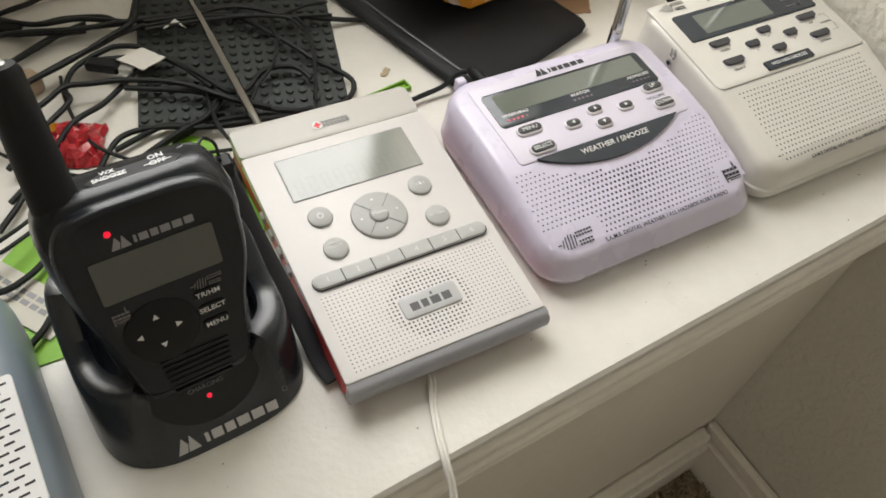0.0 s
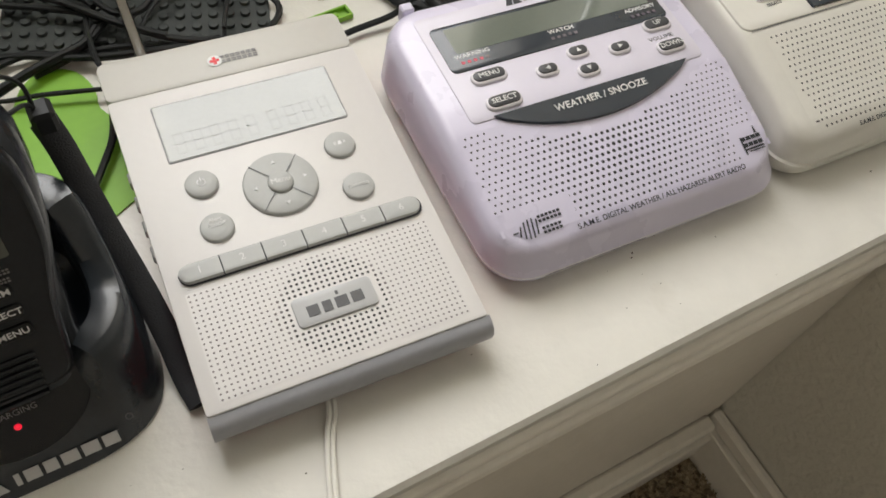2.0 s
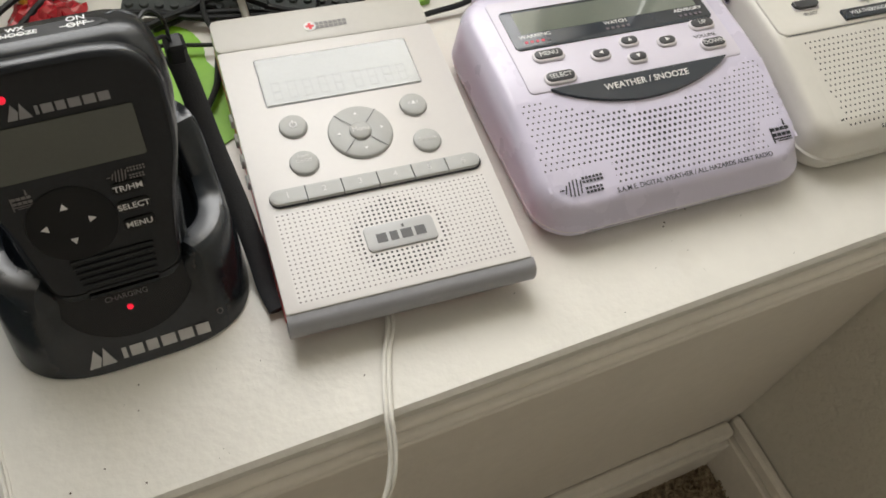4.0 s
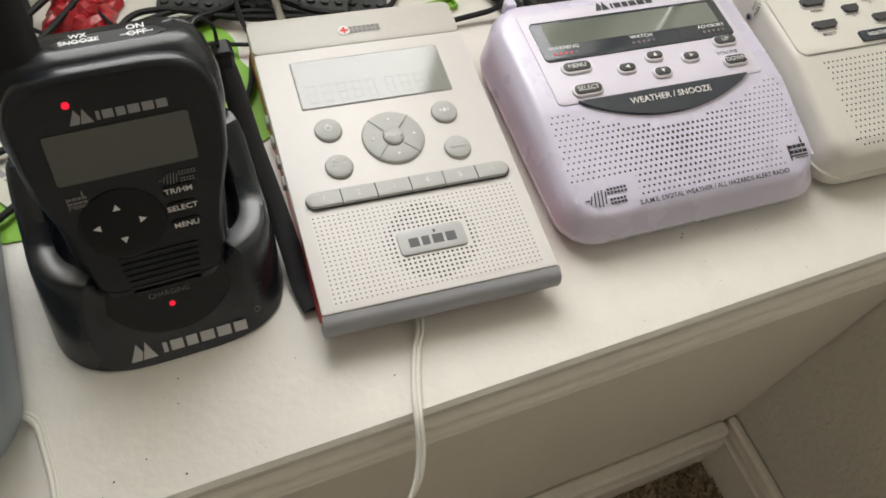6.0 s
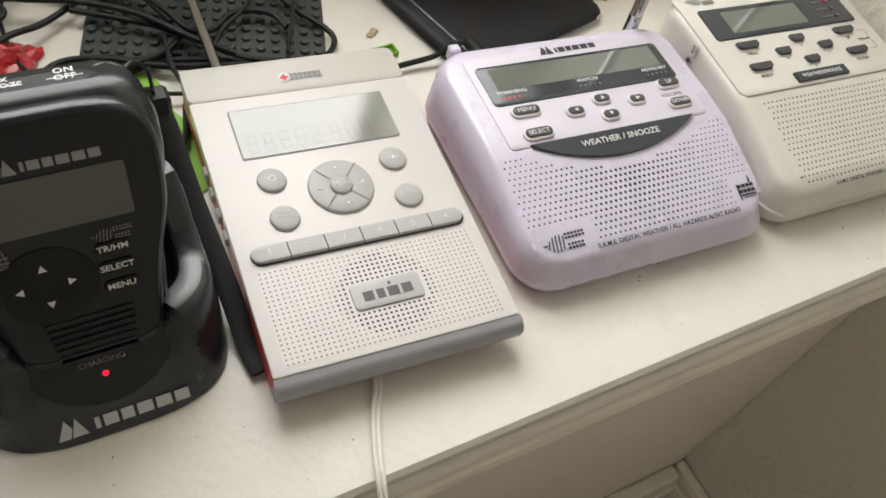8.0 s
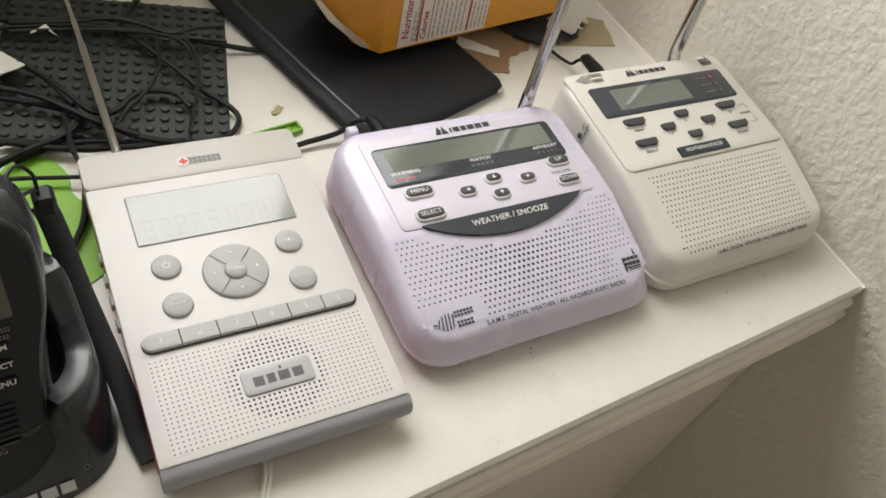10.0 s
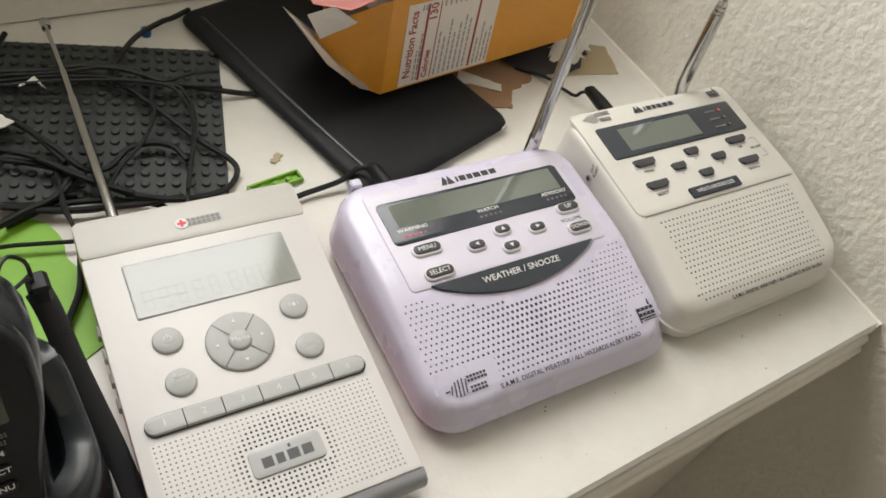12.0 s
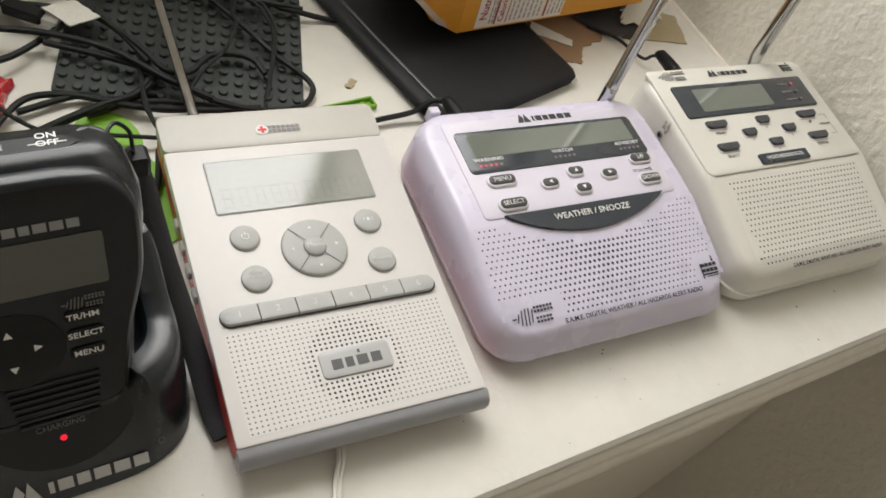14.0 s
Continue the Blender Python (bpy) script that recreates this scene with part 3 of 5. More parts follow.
    for k in range(6):
        x0, x1 = -0.0485 + k * 0.0163, -0.0485 + (k + 1) * 0.0163 - 0.0005
        pts = []
        for a in range(13):
            ang = -math.pi / 2 + math.pi * a / 12
            rx, ry = 0.0040 * math.cos(ang), 0.0042 * math.sin(ang)
            pts.append(((x1 - 0.0040 + rx if k == 5 else x1), ry))
        for a in range(13):
            ang = math.pi / 2 + math.pi * a / 12
            rx, ry = 0.0040 * math.cos(ang), 0.0042 * math.sin(ang)
            pts.append(((x0 + 0.0040 + rx if k == 0 else x0), ry))
        rings = [[(x, -0.0278 + y * s, zf(-0.0278) + z) for x, y in pts] for z, s in ((0.0, 1), (0.0015, 1), (0.0021, 0.9), (0.0023, 0.7))]
        key = part("preset_key", loft(rings), ETON_GREY, bar, "grey preset key", smooth=True)
        part("lettering", moved(text_geo(str(k + 1), 0.0042), on_face(zf, (x0 + x1) / 2, -0.0278, 0.0024)), PRINT_FAINT, bar)
    # speaker: small holes, larger ones round the badge
    def hole(x, y):
        if abs(x - 0.0018) < 0.0165 and abs(y + 0.0572) < 0.0068:
            return 0
        d = math.hypot((x - 0.0018) * 0.95, (y + 0.0572) * 1.12)
        return 0.00060 if d < 0.0215 else 0.00044
    part("speaker_grille", grille(-0.0485, 0.0485, -0.0795, -0.0350, 0.00228, hole, zf, 0.00012, 0.0002), ETON_WHITE, th, "perforated white speaker area", kind="stuff")
    part("speaker_backing", sheet(-0.0478, 0.0478, -0.0788, -0.0357, zf, 0.00004), PALE_HOLE, th)
    part("speaker_cone", disc(0.0200, -0.001, 0.00010, 0.00004, 0.0018, -0.0572, 30, zf), DARK_HOLE, th, "dark speaker behind the larger holes")
    badge = part("badge", pad(0.0315, 0.0125, 0.0022, 0.0, 0.0010, 0.0004, 0.0018, -0.0572, zf), BADGE_GREY, th, "light grey badge plate", smooth=True)
    block_word(badge, (0.0046, 0.0036, 0.0050, 0.0046), 0.0056, 0.0014, on_face(zf, -0.0092, -0.0576, 0.0011), INK_DARK)
    part("badge_mark", moved(box(-0.0005, 0.0006, 0.0030, 0.0046, 0, 0.00008), on_face(zf, 0.0035, -0.0576, 0.0011)), INK_DARK, badge, "short dark stroke above the blocks")
    # cross and two bars on the band
    at = on_face(zf, -0.0063, 0.0708, 0.0)
    mark = part("cross_mark", moved(disc(0.0031, 0, 0.0001, 0.00003, 0, 0, 24), at), PRINT_WHITE, th)
    part("red_cross", moved(join(box(-0.0007, 0.0007, -0.0021, 0.0021, 0.0001, 0.00018), box(-0.0021, -0.00071, -0.0007, 0.0007, 0.0001, 0.00018), box(0.00071, 0.0021, -0.0007, 0.0007, 0.0001, 0.00018)), at), PRINT_RED, mark, "red cross sign")
    part("band_words", moved(join(moved(word_bars([0.0019] * 8, 0.0017, 0.0005, 0.28), pose(0.0095, 0.0013, 0)), moved(word_bars([0.0019] * 8, 0.0017, 0.0005, 0.28), pose(0.0095, -0.0012, 0))), at), INK_GREY, th, "grey plain bars in place of a name")
    for k in range(4):
        part("side_button", bbox(-W / 2 - 0.0012, -W / 2 + 0.002, -0.012 + k * 0.0125, -0.006 + k * 0.0125, 0.0115, 0.0165, 0.0006), ETON_GREY, th, "small grey side button")
    # rod antenna leaning back from the top edge
    ant = part("antenna", rod([((-0.0340, 0.074, 0.018), 0.0028), ((-0.0342, 0.092, 0.0175), 0.0028), ((-0.0348, 0.150, 0.0165), 0.0026), ((-0.0350, 0.180, 0.016), 0.0025), ((-0.0350, 0.1805, 0.016), 0.0019), ((-0.0353, 0.204, 0.0158), 0.0018)]), CHROME, th, "telescopic chrome rod antenna", smooth=True)
    part("thin_section", rod([((-0.0353, 0.204, 0.0158), 0.0013), ((-0.0366, 0.243, 0.0155), 0.0013)]), CHROME, ant, smooth=True)
    part("antenna_tip", rod([((-0.0366, 0.243, 0.0155), 0.0026), ((-0.0368, 0.248, 0.0155), 0.0029), ((-0.0369, 0.251, 0.0155), 0.0018)]), CHROME, ant, smooth=True)
    return th


def tabletop_body(W, L, zf, r, levels, cy=0.0, cx=0.0, lean=0.0):
    rings = []
    for inset, z, drop in levels:
        ring = rring(W - 2 * inset, L - 2 * inset, max(r - inset * 0.4, 0.003), 44, 8, cx, cy)
        rings.append([(x - (0 if drop is None else lean), y, z if drop is None else zf(y) - drop) for x, y in ring])
    return ruled(rings)


def oval_key(th, zf, x, y, w, l, words, size, edge, arrow=None, lift=0.0026):
    key = part("button", pad(w + 0.0022, l + 0.0022, (l + 0.0022) / 2.05, -0.0005, lift - 0.0006, 0.0009, x, y - 0.0002, zf, 2), edge, th, "pale raised button edge", smooth=True)
    part("key_cap", pad(w, l, l / 2.05, lift - 0.0012, lift, 0.0004, x, y, zf, 2), KEY_DARK, key, "dark oval key cap", smooth=True)
    at = on_face(zf, x, y, lift + 0.00005)
    if words:
        part("lettering", moved(text_geo(words, size, squeeze=1.02), at), PRINT_WHITE, key)
    if arrow is not None:
        part("arrow", moved(flat_poly([(-0.0012, -0.0010), (0.0012, -0.0010), (0, 0.0013)], 0, 0.0001), at @ pose(0, 0, 0, 0, 0, arrow)), PRINT_WHITE, key)
    return key


# ---- lilac-white weather radio ----
def lilac_radio():
    th = thing("weather_radio", pose(-0.2215, 0.1145, 0, 0, 0, -3.2), "lilac-white weather alert radio with slate display panel, lying on the ledge", "radio", "weather radios on the ledge")
    zf = bend([(-0.073, 0.0190), (-0.063, 0.0232), (-0.048, 0.0280), (-0.012, 0.0372), (0.0, 0.0385), (0.055, 0.0400), (0.066, 0.0385)])
    W, L = 0.1525, 0.137
    body = part("body", tabletop_body(W, L, zf, 0.020, [(0.012, 0.0, None), (0.004, 0.0015, None), (0.001, 0.006, None), (0.0, 0.0105, None), (0.0026, None, 0.0070), (0.0038, None, 0.0036), (0.0050, None, 0.0014), (0.0063, None, 0.0004), (0.0078, None, 0.0)], -0.003, -0.0045, 0.0015), LILAC, th, "lilac-white moulded shell", smooth=True)
    part("seam", tabletop_body(W + 0.0002, L + 0.0002, zf, 0.020, [(0.0, 0.0101, None), (0.0, 0.0106, None)], -0.003, -0.0045), KEY_GREY, body, "moulding seam round the shell")
    part("panel", pad(0.1205, 0.0615, 0.003, -0.0008, 0.0006, 0.0004, -0.0058, 0.0218, zf, 16), LILAC_PANEL, th, "flat inset control panel", smooth=True)
    disp = part("display", pad(0.1135, 0.0270, 0.0028, 0.0, 0.0011, 0.0003, -0.0052, 0.0312, zf), NAVY, th, "slate display window", smooth=True)
    part("screen", pad(0.1020, 0.0150, 0.0006, 0.0, 0.00125, 0.0001, -0.0046, 0.0352, zf), LCD_GREEN, disp, "grey-green liquid crystal screen")
    for x, words, red in ((-0.0490, "WARNING", True), (-0.0035, "WATCH", False), (0.0400, "ADVISORY", False)):
        part("lettering", moved(text_geo(words, 0.0031, squeeze=1.15, bold=0.00004), on_face(zf, x, 0.0258, 0.0012)), PRINT_WHITE, disp)
        for k in range(5):
            part("indicator", moved(box(-0.0008, 0.0008, -0.0007, 0.0007, 0, 0.00015), on_face(zf, x - 0.0062 + 0.0030 * k, 0.0221, 0.0012)), LED_PINK if red and k < 4 else LED_DIM, disp)
    mountain_word(th, 0.0046, on_face(zf, -0.0035, 0.0500, 0.0007), INK, "plain dark blocks in place of a brand name")
    for x, y, w, l, words, arrow in ((-0.0478, 0.0128, 0.0150, 0.0046, "MENU", None), (-0.0478, -0.0017, 0.0150, 0.0046, "SELECT", None), (0.0420, 0.0150, 0.0130, 0.0044, "UP", None), (0.0412, 0.0012, 0.0130, 0.0044, "DOWN", None),
                                     (-0.0215, 0.0072, 0.0090, 0.0040, None, 90), (-0.0030, 0.0122, 0.0090, 0.0040, None, 0), (0.0170, 0.0080, 0.0090, 0.0040, None, -90), (-0.0035, 0.0012, 0.0090, 0.0040, None, 180)):
        oval_key(th, zf, x, y - 0.0008, w, l + 0.0008, words, 0.0036, KEY_GREY, arrow)
    part("lettering", moved(text_geo("VOLUME", 0.0031, squeeze=1.1), on_face(zf, 0.0400, 0.0066, 0.0007)), INK_DARK, th)
    # crescent snooze key
    cres = [(-0.0555 + 0.0995 * k / 24, -0.0085) for k in range(25)] + [(0.0440 - 0.0995 * k / 24, -0.0085 - 0.0138 * math.sin(math.pi * k / 24) ** 0.75) for k in range(1, 24)]
    cres = [(x, y) for x, y in cres]
    n = 25
    top = [(x, y, zf(y) + 0.0018) for x, y in cres]
    low = [(x, y, zf(y) - 0.0005) for x, y in cres]
    vs = low + top
    fs = [(i, (i + 1) % 48, 48 + (i + 1) % 48, 48 + i) for i in range(48)]
    for k in range(24):
        a, b = k, k + 1
        c, d = (48 - b) % 48 if b < 24 else 24, (48 - a) % 48
        ring = [48 + a, 48 + b] + ([48 + c] if c != b else []) + ([48 + d] if d not in (a, 0) else [])
        if len(ring) > 2:
            fs.append(tuple(ring))
    key = part("snooze_key", (vs, fs), NAVY, th, "slate crescent shaped snooze key")
    part("lettering", moved(text_geo("WEATHER / SNOOZE", 0.0046, squeeze=1.08, bold=0.00005), on_face(zf, -0.0050, -0.0137, 0.0019)), PRINT_WHITE, key)

    def hole(x, y):
        if y > -0.0120 - 0.0150 * max(0.0, math.cos((x + 0.006) * math.pi / 0.118)) ** 0.8 and -0.064 < x < 0.052:
            return 0
        if x > 0.0640 + 0.08 * (y + 0.010) or y < -0.0467 and math.hypot(max(0.0, abs(x + 0.006) - 0.0515), y + 0.0467) > 0.0140:
            return None
        if x < -0.040 and y < -0.0490 or x > 0.0465 and y < -0.0440:
            return 0
        return 0.00052 + 0.00042 * max(0.0, 1 - math.hypot((x + 0.008) / 0.062, (y + 0.036) / 0.036))
    part("speaker_grille", grille(-0.0745, 0.0640, -0.0600, -0.0125, 0.00290, hole, zf, 0.00014, 0.0002, True), LILAC, th, "perforated lilac speaker area", kind="stuff")
    part("speaker_backing", join(sheet(-0.0738, 0.0605, -0.0440, -0.0129, zf, 0.00004, 30), sheet(-0.0738, 0.0455, -0.0480, -0.0440, zf, 0.00004, 4), sheet(-0.0395, 0.0455, -0.0595, -0.0480, zf, 0.00004, 12)), DARK_HOLE, th)
    part("wave_mark", moved(wave_logo(0.0058), on_face(zf, -0.0580, -0.0570, 0.0005)), INK, th, "plain wave mark and bars")
    part("block_mark", moved(block_logo(0.0052), on_face(zf, 0.0550, -0.0530, 0.0005)), INK, th, "plain block mark")
    part("lettering", moved(text_geo("S.A.M.E. DIGITAL WEATHER / ALL HAZARDS ALERT RADIO", 0.0034, squeeze=0.99, bold=0.00003), on_face(zf, 0.0018, -0.0628, 0.0009)), INK, th)
    ant = part("antenna", rod([((0.0498, 0.062, 0.012), 0.0040), ((0.0496, 0.0630, 0.040), 0.0040), ((0.0495, 0.0632, 0.046), 0.0040), ((0.0495, 0.0632, 0.0465), 0.0036), ((0.0475, 0.0670, 0.200), 0.0035)]), CHROME, th, "telescopic chrome rod antenna", smooth=True)
    part("thin_section", rod([((0.0475, 0.0670, 0.200), 0.0027), ((0.0458, 0.0695, 0.330), 0.0026)]), CHROME, ant, smooth=True)
    part("latch", bbox(-0.066, -0.060, 0.0615, 0.0670, 0.030, 0.0385, 0.0008), LILAC, th, "small moulded tab on the back edge")
    return th


# ---- cream-white weather radio by the wall ----
def cream_radio():
    th = thing("weather_radio", pose(-0.0785, 0.1120, 0, 0, 0, -3.0), "cream-white weather alert radio with dark keys, lying beside the wall", "radio", "weather radios on the ledge")
    zf = bend([(-0.073, 0.0225), (-0.062, 0.0285), (-0.0125, 0.0425), (0.060, 0.0475), (0.069, 0.0460)])
    W, L = 0.1405, 0.143
    body = part("body", tabletop_body(W, L, zf, 0.016, [(0.010, 0.0, None), (0.003, 0.0015, None), (0.0005, 0.006, None), (0.0, 0.011, None), (0.0012, 0.0115, None), (0.0018, None, 0.0060), (0.0024, None, 0.0030), (0.0036, None, 0.0011), (0.0050, None, 0.0003), (0.0064, None, 0.0)], -0.002), CREAM, th, "cream-white moulded shell", smooth=True)
    up = part("upper_panel", pad(0.1290, 0.0790, 0.005, -0.001, 0.0008, 0.0007, -0.001, 0.0268, zf, 16), CREAM, th, "raised upper panel", smooth=True)
    disp = part("display", pad(0.1110, 0.0240, 0.0018, 0.0, 0.0016, 0.0003, 0.0, 0.0392, zf), NAVY, th, "slate display window", smooth=True)
    part("screen", pad(0.0590, 0.0170, 0.0006, 0.0, 0.00175, 0.0001, -0.0115, 0.0392, zf), LCD_GREEN, disp, "grey-green liquid crystal screen")
    for k in range(3):
        y = 0.0455 - 0.0062 * k
        part("status_bar", moved(box(-0.0060, 0.0030, -0.0006, 0.0006, 0, 0.0001), on_face(zf, 0.0370, y, 0.0017)), LED_DIM, disp, "small bar of unreadable print")
        part("indicator", moved(disc(0.0010, 0, 0.0005, 0.0002, 0, 0, 12), on_face(zf, 0.0440, y, 0.0016)), LED_PINK if k == 0 else LED_DIM, disp)
    mountain_word(th, 0.0044, on_face(zf, -0.0035, 0.0592, 0.0009), INK, "plain dark blocks in place of a brand name")
    part("wave_mark", moved(wave_logo(0.0054), on_face(zf, -0.0480, 0.0595, 0.0010)), INK, th, "plain wave mark and bars")
    part("block_mark", moved(block_logo(0.0042), on_face(zf, 0.0505, 0.0600, 0.0010)), INK, th, "plain block mark")
    for x, y, w in ((-0.0385, 0.0205, 0.0155), (-0.0400, 0.0042, 0.0155), (0.0385, 0.0205, 0.0155), (0.0365, 0.0040, 0.0155), (-0.0170, 0.0124, 0.0100), (-0.0005, 0.0203, 0.0100), (0.0165, 0.0122, 0.0100), (-0.0010, 0.0035, 0.0100)):
        key = part("button", pad(w + 0.0008, 0.0058, 0.0020, 0.0, 0.0012, 0.0002, x, y - 0.0004, zf, 2), KEY_GREY, th, "pale key surround")
        rings = []
        for s, z in ((1.0, 0.0010), (1.0, 0.0026), (0.94, 0.0030)):
            ring = [(x - w / 2 * s, y + 0.0024 * s), (x - w / 2 * s, y - 0.0008 * s), (x - w / 2 * 0.72 * s, y - 0.0024 * s), (x + w / 2 * 0.72 * s, y - 0.0024 * s), (x + w / 2 * s, y - 0.0008 * s), (x + w / 2 * s, y + 0.0024 * s)]
            rings.append([(a, b, zf(b) + z) for a, b in ring])
        part("key_cap", loft(rings), KEY_DARK, key, "dark trapezoid key cap")
    for x, y, words in ((-0.0385, 0.0148, "MENU"), (-0.0400, -0.0018, "SELECT"), (0.0385, 0.0150, "UP"), (0.0365, -0.0018, "DOWN")):
        part("lettering", moved(text_geo(words, 0.0027, squeeze=1.05), on_face(zf, x, y, 0.0011)), INK_DARK, th)
    part("lettering", moved(text_geo("VOLUME", 0.0024, squeeze=1.05), on_face(zf, 0.0500, 0.0122, 0.0011)), INK_DARK, th)
    part("bracket", join(*[moved(g, on_face(zf, 0.0500, 0.0122, 0.0011)) for g in (box(-0.0006, 0.0048, 0.0070, 0.0073, 0, 0.00008), box(0.0045, 0.0048, 0.0022, 0.0070, 0, 0.00008), box(0.0045, 0.0048, -0.0075, -0.0022, 0, 0.00008), box(-0.0006, 0.0048, -0.0078, -0.0075, 0, 0.00008))]), INK_GREY, th, "thin bracket lines round the volume keys")
    for x, y, a in ((-0.0170, 0.0075, 90), (-0.0005, 0.0152, 0), (0.0165, 0.0073, -90), (-0.0010, -0.0012, 180)):
        part("arrow", moved(flat_poly([(-0.0008, -0.0006), (0.0008, -0.0006), (0, 0.0008)], 0, 0.0001), on_face(zf, x, y, 0.0011) @ pose(0, 0, 0, 0, 0, a)), INK_GREY, th)
    key = part("snooze_key", pad(0.0400, 0.0070, 0.0008, 0.0, 0.0022, 0.0004, -0.0025, -0.0072, zf, 3), NAVY, th, "slate rectangular snooze key")
    part("lettering", moved(text_geo("WEATHER/SNOOZE", 0.0036, squeeze=0.95), on_face(zf, -0.0025, -0.0072, 0.0023)), PRINT_WHITE, key)
    # no real gap here: a thin grey sheet paints its shade
    part("seam", sheet(-0.0615, 0.0615, -0.0131, -0.0126, zf, 0.0003, 1), INK_GREY, th, "grey strip painted as the shaded gap below the upper panel")

    def hole(x, y):
        return 0 if abs(x - 0.001) > 0.0530 + 0.05 * (y + 0.04) else 0.00060
    part("speaker_grille", grille(-0.0560, 0.0560, -0.0660, -0.0165, 0.00300, hole, zf, 0.00014, 0.0002, True), CREAM, th, "perforated cream speaker area", kind="stuff")
    part("speaker_backing", sheet(-0.0535, 0.0535, -0.0651, -0.0170, zf, 0.00004, 40), DARK_HOLE, th)
    part("lettering", moved(text_geo("S.A.M.E. DIGITAL WEATHER / ALL HAZARDS ALERT RADIO", 0.0030, squeeze=0.99, bold=0.00003), on_face(zf, 0.0085, -0.0685, 0.0008)), INK, th)
    jack = part("jack", moved(rod([((0, 0, 0), 0.0022), ((-0.0008, 0, 0), 0.0022)], 16), pose(-W / 2 + 0.0012, 0.0284, 0.034)), CHROME, th, "round metal jack socket")
    part("jack_hole", moved(rod([((0, 0, 0), 0.0013), ((-0.0010, 0, 0), 0.0013)], 12), pose(-W / 2 + 0.0012, 0.0284, 0.034)), INK, jack)
    part("lettering", moved(text_geo("EXT\nALERT", 0.0030), pose(-W / 2 + 0.0008, 0.0274, 0.0395, 90, 0, -90) @ pose(0, 0.002, 0, 0, 0, 90)), INK, th)
    ant = part("antenna", rod([((0.0335, 0.0640, 0.020), 0.0042), ((0.0322, 0.0710, 0.050), 0.0040), ((0.0300, 0.0735, 0.104), 0.0040)]), CHROME, th, "telescopic chrome rod antenna", smooth=True)
    part("collar", rod([((0.0300, 0.0735, 0.104), 0.0038), ((0.0299, 0.0735, 0.1058), 0.0034), ((0.0299, 0.0735, 0.1068), 0.0038), ((0.0298, 0.0736, 0.1086), 0.0030), ((0.0298, 0.0736, 0.1096), 0.0033), ((0.0297, 0.0736, 0.1125), 0.0020)]), CHROME, ant, "ringed collar", smooth=True)
    part("thin_section", rod([((0.0297, 0.0736, 0.1125), 0.0019), ((0.0270, 0.0755, 0.190), 0.0018)]), CHROME, ant, smooth=True)
    return th


clock_radio()
lilac_radio()
cream_radio()


